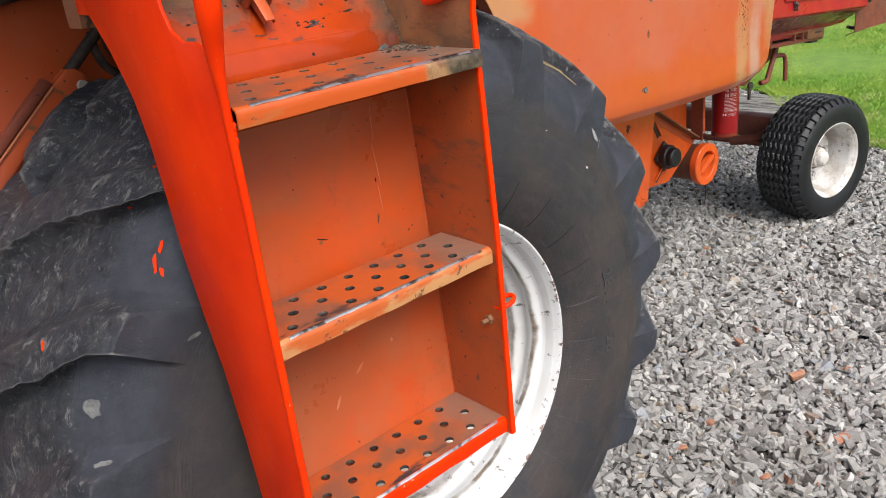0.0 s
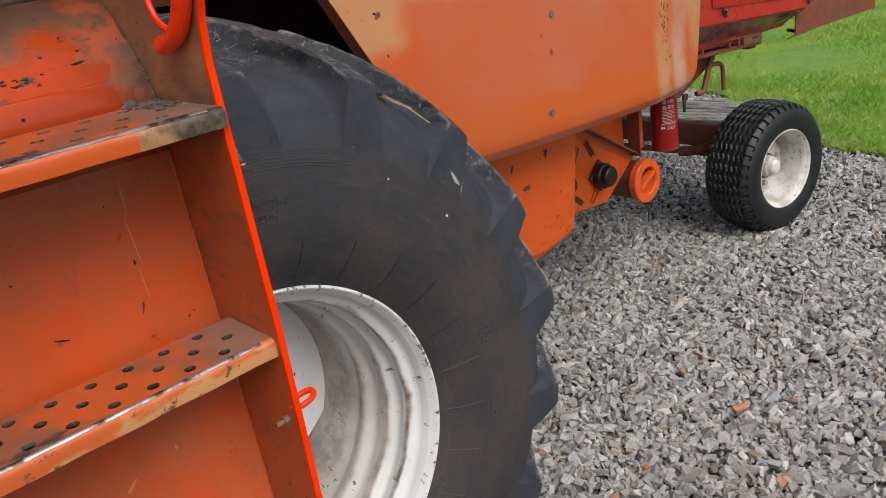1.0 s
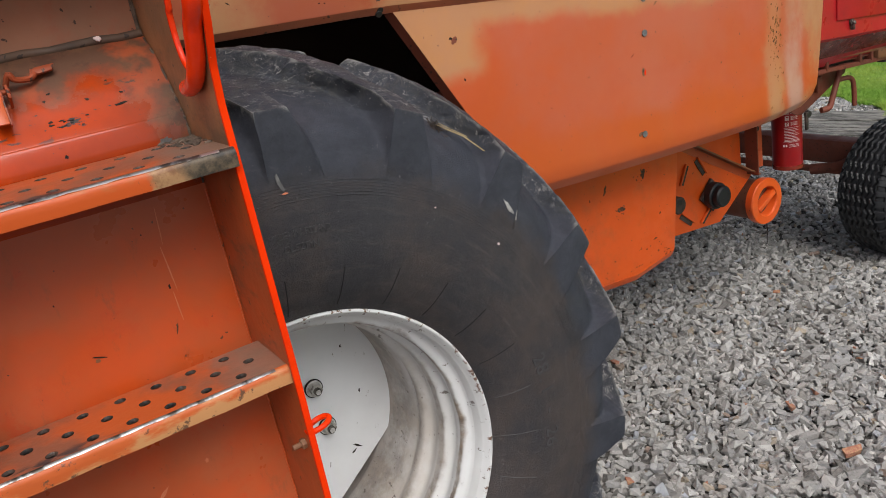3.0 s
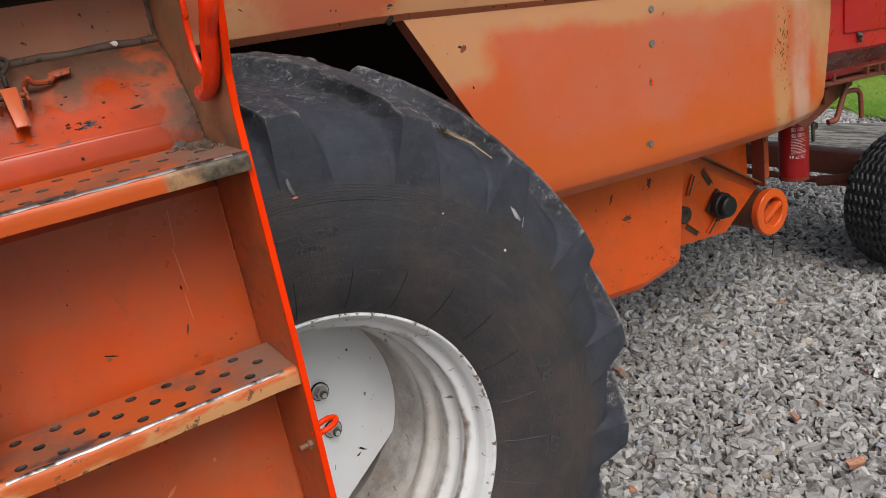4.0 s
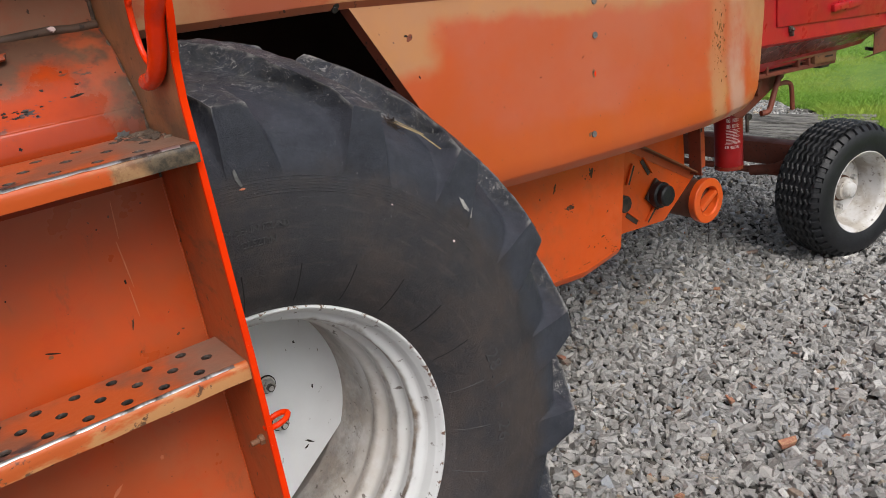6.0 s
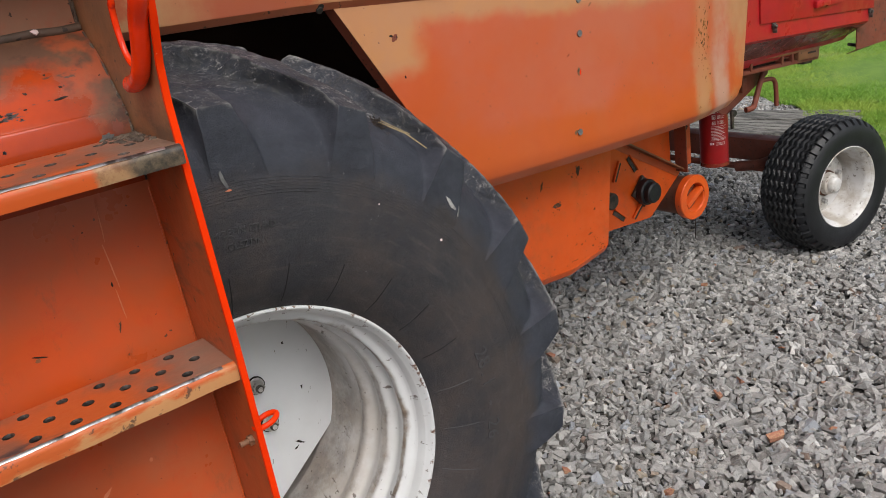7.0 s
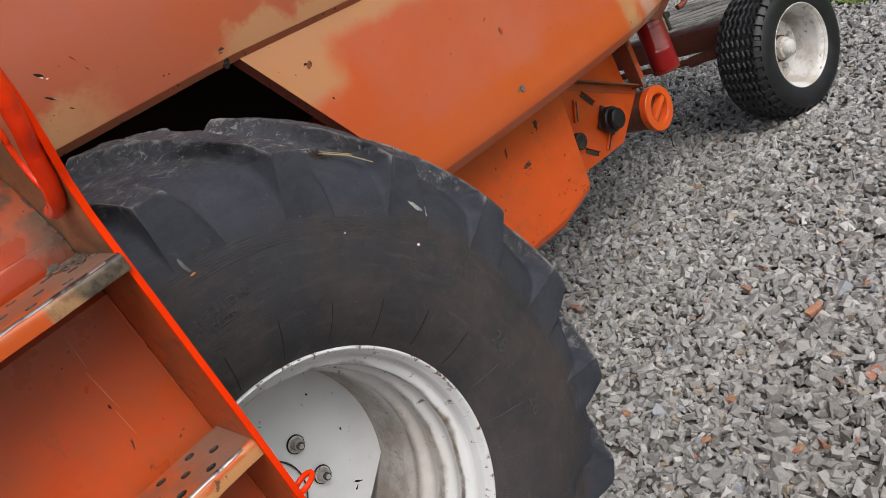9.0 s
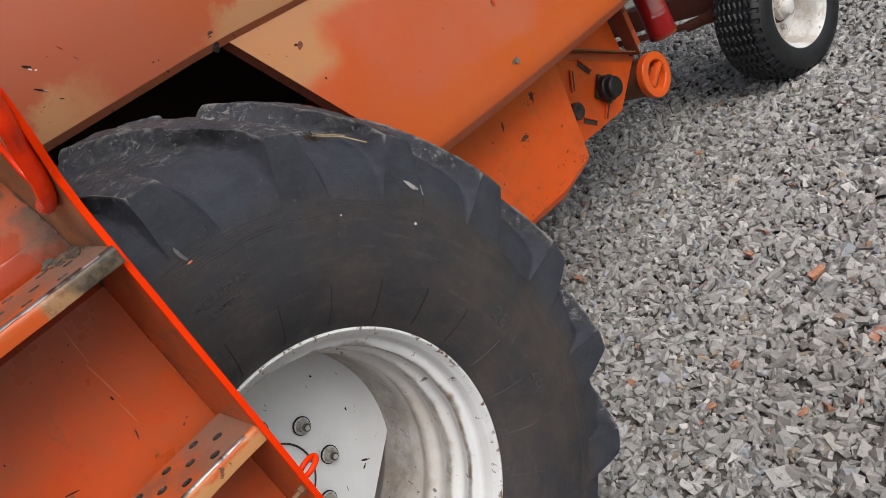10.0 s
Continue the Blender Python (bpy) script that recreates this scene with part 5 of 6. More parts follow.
    for x, z, w, h, m in ((1.352, 0.868, 0.020, 0.014, m_rustspot), (1.338, 0.862, 0.008, 0.010, m_grease_and_shade), (1.456, 0.952, 0.011, 0.022, m_rustspot), (1.452, 0.965, 0.004, 0.010, m_grease_and_shade), (1.287, 0.944, 0.007, 0.022, m_rustspot), (1.362, 0.872, 0.006, 0.004, m_grease_and_shade),
                          (1.18, 0.80, 0.006, 0.004, m_rustspot), (1.52, 0.80, 0.005, 0.006, m_rustspot), (1.49, 0.72, 0.012, 0.004, m_rustspot), (1.30, 0.70, 0.004, 0.003, m_grease_and_shade), (1.22, 0.93, 0.004, 0.006, m_rustspot)):
        blot("rust_spot", (x, 0.6547, z), (0, -1, 0), w, h, rg.uniform(-25, 25), m, lower, int(x * 1000), 0.7)
    for k in range(34):
        x, z = rg.choice(((1.352, 0.868), (1.456, 0.95), (1.50, 0.70), (1.40, 0.635), (1.54, 0.66), (1.25, 0.65)))
        q = rg.uniform(0.0015, 0.004)
        blot("rust_speck", (x + rg.gauss(0, 0.02), 0.6547, max(z + rg.gauss(0, 0.012), 0.648)), (0, -1, 0), q, q * rg.uniform(0.5, 1.2), 0, m_rustspot, lower, 70 + k, 0.6)
    # bearing plate behind it
    pts = [(1.60, 1.02), (1.85, 0.93), (2.04, 0.852), (2.39, 0.645), (2.18, 0.503), (1.92, 0.527), (1.60, 0.55)]
    bp = part("bearing_plate", prism(pts, lambda u, v, w: (u, 0.96 + w, v), 0.02, 0.002), m_vivid, machine, "orange bearing plate with diagonal slots", 30)
    d = Vector((2.41 - 1.98, 0, 0.640 - 0.893)).normalized()
    n = Vector((-d.z, 0, d.x))
    c0 = Vector((1.97, 0.915, 0.900))
    bm = prism([(0, 0), (0.49, 0), (0.49, 0.006), (0, 0.006)], lambda u, v, w: c0 + d * u + n * v + Vector((0, w, 0)), 0.06)
    part("flange", bm, m_brown, bp, "dirty angle flange")
    bm = prism([(0, -0.03), (0.47, -0.03), (0.49, 0), (0, 0)], lambda u, v, w: c0 + d * u + n * v + Vector((0, 0.042 + w, 0)), 0.006)
    part("flange", bm, m_orange, bp)
    part("back_wall", box(1.6, 2.36, 0.985, 1.0, 0.66, 1.25), m_vivid, bp)
    for cx, cz, ang in ((1.985, 0.760, 62), (2.075, 0.768, -58), (1.975, 0.575, -40), (2.10, 0.560, 42)):
        t = radians(ang)
        dd, nn = Vector((math.cos(t), 0, math.sin(t))), Vector((-math.sin(t), 0, math.cos(t)))
        cc = Vector((cx, 0.9575, cz))
        bm = prism([(-0.04, -0.009), (0.04, -0.009), (0.04, 0.009), (-0.04, 0.009)], lambda u, v, w: cc + dd * u + nn * v + Vector((0, -w, 0)), 0.002)
        part("slot", bm, m_grease_and_shade, bp, "dark slot")
        bm = prism([(-0.045, 0.009), (0.045, 0.009), (0.045, 0.016), (-0.045, 0.016)], lambda u, v, w: cc + dd * u + nn * v + Vector((0, -w, 0)), 0.010, 0.002)
        part("slot_rib", bm, m_vivid, bp)
    bx, bz = 2.125, 0.640
    bm = prism([(-0.07, 0), (0, 0.07), (0.07, 0), (0, -0.07)], lambda u, v, w: (bx + u, 0.955 - w, bz + v), 0.012, 0.002)
    sh = part("bearing_housing", bm, m_grease_and_shade, bp, "black greasy bearing and shaft end", 30)
    part("shaft", disc((bx, 0.945, bz), (0, -1, 0), 0.043, 0.062, 28), m_black, sh)
    part("collar", disc((bx, 0.945, bz), (0, -1, 0), 0.054, 0.034, 28), m_black, sh)
    bm = disc((1.915, 0.955, 0.66), (0, -1, 0), 0.035, 0.03, 20)
    part("shaft", bm, m_grease_and_shade, bp)
    # clean-out cap
    cx, cz = 2.410, 0.532
    bm = lathe([(0.034, 0.0), (0.034, 0.090), (0.03, 0.098), (0.0, 0.100), (-0.004, 0.097), (-0.006, 0.066), (0.0, 0.062), (0.035, 0.060), (0.036, 0.0)], lambda al, c, s: (cx + c, 0.905 + al, cz + s), 48)
    cap = part("cleanout_cap", bm, m_vivid, machine, "round orange clean-out cap with bar grip", 30)
    t = radians(28)
    dd, nn = Vector((math.cos(t), 0, math.sin(t))), Vector((-math.sin(t), 0, math.cos(t)))
    bm = prism([(-0.060, -0.011), (0.060, -0.011), (0.060, 0.011), (-0.060, 0.011)], lambda u, v, w: Vector((cx, 0.935, cz)) + dd * u + nn * v + Vector((0, -w, 0)), 0.036, 0.003)
    part("grip", bm, m_vivid, cap)
    # neck behind the cap, coloured dark for the shadow it lies in
    part("neck", lathe([(0.20, 0.0), (0.20, 0.086), (0.045, 0.086), (0.045, 0.092), (0.033, 0.092), (0.033, 0.0)], lambda al, c, s: (cx + c, 0.905 + al, cz + s), 40), m_neck_shade, cap, "dirty neck pipe with its shade put into dark brown-red paint", 30)
    blot("dust", (cx + 0.012, 0.9385, cz - 0.040), (0, -1, 0), 0.034, 0.015, 20, m_scuff, cap, 3, 0.5)
    part("hanging_wire", tube([(cx + 0.01, 0.915, cz - 0.095), (cx + 0.012, 0.915, cz - 0.15), (cx + 0.008, 0.917, cz - 0.2)], 0.002, 6), m_grease_and_shade, cap)
    # post and brackets beside the extinguisher
    post = part("post", box(2.36, 2.365, 0.90, 0.96, 0.66, 1.2), m_rustred, machine, "rusty red angle post")
    part("web", box(2.365, 2.43, 0.93, 0.936, 0.68, 1.2), m_orange, post)
    part("lug_plate", box(2.385, 2.42, 0.922, 0.93, 0.70, 0.75, 0.003), m_orange, post)
    bm = disc((2.40, 0.93, 0.845), (0, -1, 0), 0.011, 0.004, 10)
    part("bolt_hole", bm, m_grease_and_shade, post)


def build_rear(machine):
    # red housing behind the side panel
    Y = 0.52
    top = 1.9
    z0 = lambda x: 1.226 - 0.080 * (x - 2.229)
    rows = []
    for i in range(13):
        x = 2.05 + 1.06 * i / 12
        rows.append([(x, Y, top), (x, Y, 1.5), (x, Y, z0(x) + 0.003), (x, Y + 0.004, z0(x) - 0.002), (x, Y + 0.085, z0(x) - 0.085 + 0.03 * (x - 2.05) / 1.06), (x, Y + 0.105, z0(x) - 0.125 + 0.05 * (x - 2.05) / 1.06)])
    red = part("rear_housing", sheet(rows, 0.003), m_boxred, machine, "red painted rear housing with a service door", 30)
    rows = [[(x, Y + 0.007, z0(x) - 0.006), (x, Y + 0.084, z0(x) - 0.084 + 0.03 * (x - 2.05) / 1.06)] for x in (2.06, 2.3, 2.6, 2.9, 3.105)]
    part("lower_bevel", sheet(rows, -0.001), m_lowred, red, "glossy dull red lower bevel")
    zd = lambda x: 1.280 - 0.088 * (x - 2.307)
    bm = prism([(2.307, zd(2.307)), (3.14, zd(3.14)), (3.14, top), (2.307, top)], lambda u, v, w: (u, Y - w, v), 0.007, 0.002)
    door = part("service_door", bm, m_boxred, red, "flush red service door")
    for x in (2.392, 3.109):
        z = zd(x) - 0.016
        bm = box(x - 0.009, x + 0.009, Y - 0.011, Y - 0.001, z - 0.004, z + 0.014, 0.002)
        disc((x, Y - 0.011, z + 0.002), (0, -1, 0.2), 0.0065, 0.009, 12, bm)
        box(x - 0.003, x + 0.003, Y - 0.018, Y - 0.002, z - 0.022, z - 0.004, 0.001, bm)
        part("latch", bm, m_stud, door, "small metal turn latch")
    bm = box(2.66, 2.76, Y - 0.024, Y - 0.007, 1.279, 1.306, 0.003)
    box(2.752, 2.87, Y - 0.016, Y - 0.007, 1.272, 1.304, 0.003, bm)
    part("handle", bm, m_boxred, door)
    # hood behind it
    rows = [[(x, 0.56, 1.5), (x, 0.56, 1.04 - 0.03 * (x - 3.1)), (x, 0.60, 1.02)] for x in (3.095, 3.3, 3.6, 4.0)]
    hood = part("straw_hood", sheet(rows, 0.004), m_rustred, machine, "rusty red straw hood at the rear")
    bm = tube([(3.11, 0.60, 1.06), (3.17, 0.60, 1.045), (3.22, 0.60, 1.05), (3.28, 0.60, 1.025)], 0.008, 8)
    part("hook", bm, m_grease_and_shade, hood)
    # sieve frame and crank under the housing
    lean = lambda x: -0.075 * (x - 2.25)
    slat = lambda x0, x1, z0_, z1_, y, dp, bev=0.002: prism([(x0, z0_ + lean(x0)), (x1, z0_ + lean(x1)), (x1, z1_ + lean(x1)), (x0, z1_ + lean(x0))], lambda u, v, w: (u, y + w, v), dp, bev)
    fr = part("sieve_frame", slat(2.2, 2.90, 1.088, 1.104, 0.62, 0.03), m_rustred, machine, "rusty sieve frame rails under the housing")
    part("rail", slat(2.2, 2.90, 1.132, 1.142, 0.615, 0.03), m_brown, fr)
    part("rail", slat(2.2, 2.72, 1.116, 1.122, 0.630, 0.02, 0.001), m_rustred, fr)
    # near-black slat painted for the shade behind the rails
    part("backing", slat(2.2, 2.92, 1.09, 1.16, 0.66, 0.02), m_interior_shade, fr)
    for x in (2.40, 2.615, 2.69):
        part("divider", slat(x, x + 0.014, 1.098, 1.138, 0.616, 0.03), m_rustred, fr)
    part("end_block", slat(2.73, 2.89, 1.100, 1.136, 0.612, 0.03), m_brown, fr, "dirty end block with a slot")
    # the slot's shade, laid on as a near-black slat
    part("slot", slat(2.80, 2.86, 1.121, 1.128, 0.6105, 0.002, 0.0), m_interior_shade, fr)
    part("foot", slat(2.80, 2.87, 1.076, 1.09, 0.63, 0.03), m_grease_and_shade, fr)
    pts = [(2.30, 0.955), (2.355, 0.925), (2.385, 0.918), (2.673, 1.020), (2.70, 1.09), (2.30, 1.12)]
    part("web_plate", prism(pts, lambda u, v, w: (u, 0.715 + w, v), 0.006, 0.001), m_rustred, fr, "rusty red web plate")
    part("tab", box(2.47, 2.50, 0.700, 0.716, 0.985, 1.045, 0.003), m_rustred, fr)
    keys = [(2.585, 0.70, 1.075), (2.600, 0.69, 1.066), (2.598, 0.69, 1.04), (2.573, 0.69, 0.995), (2.540, 0.69, 0.932), (2.522, 0.69, 0.914), (2.49, 0.70, 0.912)]
    part("crank", tube(spline(keys, 5), 0.0115, 12), m_rustred, fr, "bent rusty crank rod")
    keys = [(2.585, 0.69, 1.010), (2.64, 0.685, 1.008), (2.672, 0.685, 0.995), (2.684, 0.685, 0.965), (2.690, 0.685, 0.886)]
    part("crank", tube(spline(keys, 5), 0.0095, 12), m_rustred, fr, "bent rusty crank rod")
    bm = disc((2.40, 0.705, 0.92), (0, -1, 0), 0.014, 0.016, 14)
    box(2.38, 2.395, 0.69, 0.70, 0.86, 0.93, 0.003, bm)
    part("pivot", bm, m_grease_and_shade, fr)


def build_rear_wheel(machine):
    yaw = radians(10)
    n = Vector((-math.sin(yaw), -math.cos(yaw), 0))
    t = Vector((math.cos(yaw), -math.sin(yaw), 0))
    c0 = Vector((3.315, 0.695, 0.338))
    up = Vector((0, 0, 1))
    pl = lambda al, c, s: c0 - n * al + t * c + up * s
    hub = part("rear_wheel", lathe([(0.125, 0), (0.125, 0.128), (0.130, 0.136), (0.150, 0.142), (0.158, 0.165), (0.170, 0.165), (0.170, 0.0)], pl, 48), m_rearrim, machine, "white steered rear wheel with black road tyre", 35)
    rim_prof = [(0.15, 0.158), (0.14, 0.164), (0.06, 0.170), (0.03, 0.173), (0.012, 0.186), (0.006, 0.197), (0.0, 0.201), (-0.002, 0.198), (0.004, 0.192), (0.02, 0.186), (0.13, 0.175), (0.24, 0.19), (0.25, 0.20), (0.256, 0.197), (0.24, 0.182), (0.16, 0.152)]
    part("rim", lathe([(p.x, p.y) for p in spline([(a, b, 0) for a, b in rim_prof], 3)], pl, 72, closed=True), m_rearrim, hub, "white dusty rim", 45)
    prof = [(0.012, 0.188), (-0.002, 0.206), (-0.010, 0.24), (-0.010, 0.27), (-0.002, 0.296), (0.012, 0.315), (0.030, 0.327), (0.07, 0.335), (0.128, 0.337)]
    pp = spline([(a, b, 0) for a, b in prof], 12)
    pr = [(p.x, p.y) for p in pp]
    pr += [(0.256 - a, b) for a, b in pr[-2::-1]]
    P = np.array(pr)
    d = np.gradient(P, axis=0)
    d /= np.linalg.norm(d, axis=1)[:, None]
    N = np.stack([-d[:, 1], d[:, 0]], -1)
    seg = 40 * 12
    th = np.arange(seg) * math.tau / seg
    al, r = P[:, 0], P[:, 1]
    H = np.zeros((len(P), seg))
    tread = (r > 0.312)
    # zigzag grooves round the tread and notches on the shoulder
    for g0 in (0.040, 0.068, 0.098, 0.128, 0.158, 0.188, 0.216):
        w = al[:, None] - g0 - 0.0065 * np.arcsin(np.sin(th[None, :] * 40)) / 1.57
        H -= 0.012 * np.exp(-(w / 0.0048) ** 4) * tread[:, None]
    notch = (np.sin(th * 40) > 0.35)[None, :] & (((al < 0.03) | (al > 0.226)) & (r > 0.300))[:, None]
    H -= 0.010 * notch
    V = np.array(c0) - np.array(n)[None, None] * (al[:, None] + N[:, 0:1] * H)[..., None] + ((r[:, None] + N[:, 1:2] * H) * np.cos(th))[..., None] * np.array(t) + ((r[:, None] + N[:, 1:2] * H) * np.sin(th))[..., None] * np.array(up)
    V[..., 2] = np.maximum(V[..., 2], 0.002)
    k, m = H.shape
    idx = np.arange(k * m).reshape(k, m)
    a, b = idx[:-1], idx[1:]
    F = np.stack([a, b, np.roll(b, -1, 1), np.roll(a, -1, 1)], -1).reshape(-1, 4)
    from_arrays("tyre", V.reshape(-1, 3), F, m_black, hub, "deep black road tyre with zigzag tread", 35)
    part("hub_cap", lathe([(0.126, 0.062), (0.105, 0.056), (0.085, 0.052), (0.080, 0.040), (0.060, 0.036), (0.055, 0.03), (0.055, 0.0)], pl, 28), m_rearrim, hub)
    part("hub_rust", lathe([(0.126, 0.066), (0.112, 0.064), (0.108, 0.056)], pl, 28), m_rustspot, hub, "rusty hub flange")
    for q in range(6):
        a = q * math.tau / 6 + 0.4
        cc = Vector(pl(0.127, 0.092 * math.cos(a), 0.092 * math.sin(a)))
        part("wheel_nut", hexnut(cc, n, 0.014, 0.022), m_scuff, hub)
    # axle beam and steering arm
    ax = part("rear_axle", box(3.36, 3.46, 0.98, 2.9, 0.40, 0.52, 0.006), m_rustred, machine, "rusty red rear axle beam with tie rod")
    part("knuckle", box(3.36, 3.48, 0.93, 1.03, 0.30, 0.60, 0.012), m_rustred, ax)
    part("tie_rod", tube([(3.26, 1.02, 0.40), (3.25, 1.4, 0.40), (3.25, 2.6, 0.40)], 0.017, 12), m_rustred, ax)
    part("arm", tube(spline([(3.40, 0.98, 0.50), (3.31, 1.03, 0.47), (3.27, 1.12, 0.42), (3.24, 1.25, 0.40)], 5), 0.028, 10), m_rustred, ax)


def build_interior(machine):
    """Near-black boxes for the shade behind the wheel arch, and the body's front."""
    core = part("body_core", box(-0.2, 2.34, 1.20, 1.26, 0.60, 2.4), m_interior_shade, machine, "near-black wall standing for the shade inside the body")
    # unseen roof and near-black slabs, added to keep the arch dark
    part("roof", box(-0.36, 4.0, 0.44, 2.9, 2.4, 2.44), m_interior_shade, core)
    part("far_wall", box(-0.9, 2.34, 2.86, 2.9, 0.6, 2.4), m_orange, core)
    part("rear_floor", box(2.1, 4.0, 0.72, 2.9, 1.13, 1.17), m_interior_shade, core)
    part("inner_floor", box(-0.2, 2.3, 0.80, 1.20, 1.05, 1.09), m_interior_shade, core)
    part("arch_roof", box(-0.6, 1.0, 0.47, 1.2, 1.80, 1.83), m_interior_shade, core)
    part("axle_tube", tube([(0, 0.45, HUB), (0, 1.2, HUB), (0, 2.8, HUB)], 0.11, 24), m_rustred, core)
    front = part("front_housing", box(-1.4, 0.0, 0.93, 0.97, 0.7, 1.66), m_orange, machine, "orange front housing with a lift cylinder")
    part("trim_bar", tube([(-0.75, 0.90, 1.60), (-0.36, 0.90, 1.655), (0.0, 0.90, 1.70)], 0.012, 8), m_grease_and_shade, front)
    part("ledge", box(-1.4, 0.0, 0.86, 0.93, 1.655, 1.70, 0.004), m_brown, front)
    lever = [(-0.80, 1.07), (-0.50, 1.334), (-0.354, 1.463), (-0.318, 1.492), (-0.298, 1.490), (-0.279, 1.474), (-0.276, 1.456), (-0.294, 1.441), (-0.347, 1.412), (-0.424, 1.352), (-0.56, 1.22), (-0.76, 1.02)]
    cyl = part("lift_lever", prism(lever, lambda u, v, w: (u, 0.85 + w, v), 0.035, 0.004), m_orange, machine, "orange lift lever with a black hydraulic rod")
    part("flange", prism([(-0.80, 1.075), (-0.354, 1.468), (-0.369, 1.481), (-0.49, 1.372), (-0.80, 1.10)], lambda u, v, w: (u, 0.844 + w, v), 0.03, 0.002), m_rustred, cyl, "dirty rust-red flange")
    part("fold_edge", tube([(-0.80, 0.847, 1.066), (-0.50, 0.847, 1.331), (-0.356, 0.847, 1.460)], 0.0028, 6), m_salmon, cyl)
    for k, (x, z, w, h) in enumerate(((-0.345, 1.448, 0.020, 0.006), (-0.335, 1.432, 0.006, 0.014), (-0.42, 1.385, 0.012, 0.008), (-0.33, 1.40, 0.008, 0.004))):
        blot("chip", (x, 0.8495, z), (0, -1, 0), w, h, -40, m_brown, cyl, 40 + k, 0.6)
    part("rod", tube([(-0.315, 0.87, 1.476), (-0.205, 0.87, 1.577), (-0.17, 0.87, 1.61)], 0.0135, 14), m_grease_and_shade, cyl)
    part("hose", tube(spline([(-0.236, 0.875, 1.56), (-0.238, 0.875, 1.525), (-0.222, 0.875, 1.48), (-0.185, 0.88, 1.45), (-0.15, 0.89, 1.44)], 6), 0.0105, 10), m_grease_and_shade, cyl)
    part("hose", tube(spline([(-0.20, 0.885, 1.58), (-0.205, 0.885, 1.53), (-0.185, 0.885, 1.49), (-0.15, 0.89, 1.46)], 6), 0.0105, 10), m_grease_and_shade, cyl)
    part("nut", disc((-0.293, 0.85, 1.452), (0, -1, 0), 0.012, 0.012, 16), m_nut, cyl)
    # driver's platform edge over the ladder
    plat = part("platform", box(-0.60, -0.105, -0.06, 0.44, 1.80, 1.84), m_brown, machine, "dirty brown platform floor over the ladder")
    # near-black box painted for the shade under the platform
    part("dark_gap", box(-0.50, -0.105, 0.10, 0.44, 1.70, 1.80), m_interior_shade, plat)
    # unseen slab, added overhead so the kick plate reflects something dark
    part("unseen_overhead_slab", box(-0.52, -0.10, -0.20, 0.44, 2.06, 2.12, 0.004), m_brown, plat)
    part("bracket", box(-0.47, -0.40, 0.15, 0.215, 1.632, 1.80, 0.003), m_signal, plat, "signal-orange bracket")
    part("bracket", box(-0.47, -0.40, 0.215, 0.27, 1.612, 1.72, 0.003), m_brown, plat)


def build_extinguisher():
    c = Vector((2.562, 0.905, 0.645))
    th = thing("fire_extinguisher", c, "small red fire extinguisher hung under the side panel", "extinguisher")
    pl = lambda al, u, v: (c.x + u, c.y + v, c.z + al)
    r = 0.060
    part("cylinder", lathe([(0.006, 0.0), (0.0, r * 0.7), (0.0, r * 0.9), (0.008, r), (0.30, r), (0.33, r * 0.86), (0.35, r * 0.5), (0.36, 0.018), (0.40, 0.018), (0.40, 0)], pl, 40), m_ext, th, "", 40)
    part("foot_ring", lathe([(-0.004, r * 0.8), (-0.004, r * 1.03), (0.012, r * 1.03), (0.012, r * 0.99)], pl, 40), m_lowred, th)

    def bar(z, h, a0, a1):
        bm = bmesh.new()
        n = max(2, int((a1 - a0) / 8) + 1)
        lo, hi = [], []
        for i in range(n + 1):
            t = radians(a0 + (a1 - a0) * i / n)
            for lst, zz in ((lo, z), (hi, z + h)):
                lst.append(bm.verts.new((c.x + (r + 0.0007) * math.cos(t), c.y + (r + 0.0007) * math.sin(t), c.z + zz)))
        for i in range(n):
            bm.faces.new((lo[i], lo[i + 1], hi[i + 1], hi[i]))
        part("label_bar", bm, m_white, th)

    rows = [(0.285, 0.002, 210, 262), (0.279, 0.002, 210, 250), (0.2585, 0.0012, 205, 268), (0.178, 0.0015, 205, 268), (0.120, 0.003, 205, 268), (0.116, 0.001, 200, 268)]
    for zz, hh in ((0.236, 0.016), (0.210, 0.018), (0.186, 0.015)):
        rows += [(zz, hh, 209, 213), (zz, 0.002, 213, 221), (zz + hh - 0.002, 0.002, 213, 221), (zz + 0.003, hh * 0.5, 215, 219), (zz, hh, 221, 223)]
        rows += [(zz + 0.002 + 0.004 * k, 0.0016, 230, 262 - 7 * (k % 2)) for k in range(4)]
    rows += [(0.126 + 0.0065 * k, 0.0018, 206, 266 - 9 * ((k * 7) % 3)) for k in range(8)]
    rows += [(0.098, 0.010, 200, 206), (0.098, 0.010, 209, 215)] + [(0.096 + 0.005 * k, 0.0014, 222, 262) for k in range(3)]
    for z, h, a0, a1 in rows:
        bar(z, h, a0, a1)


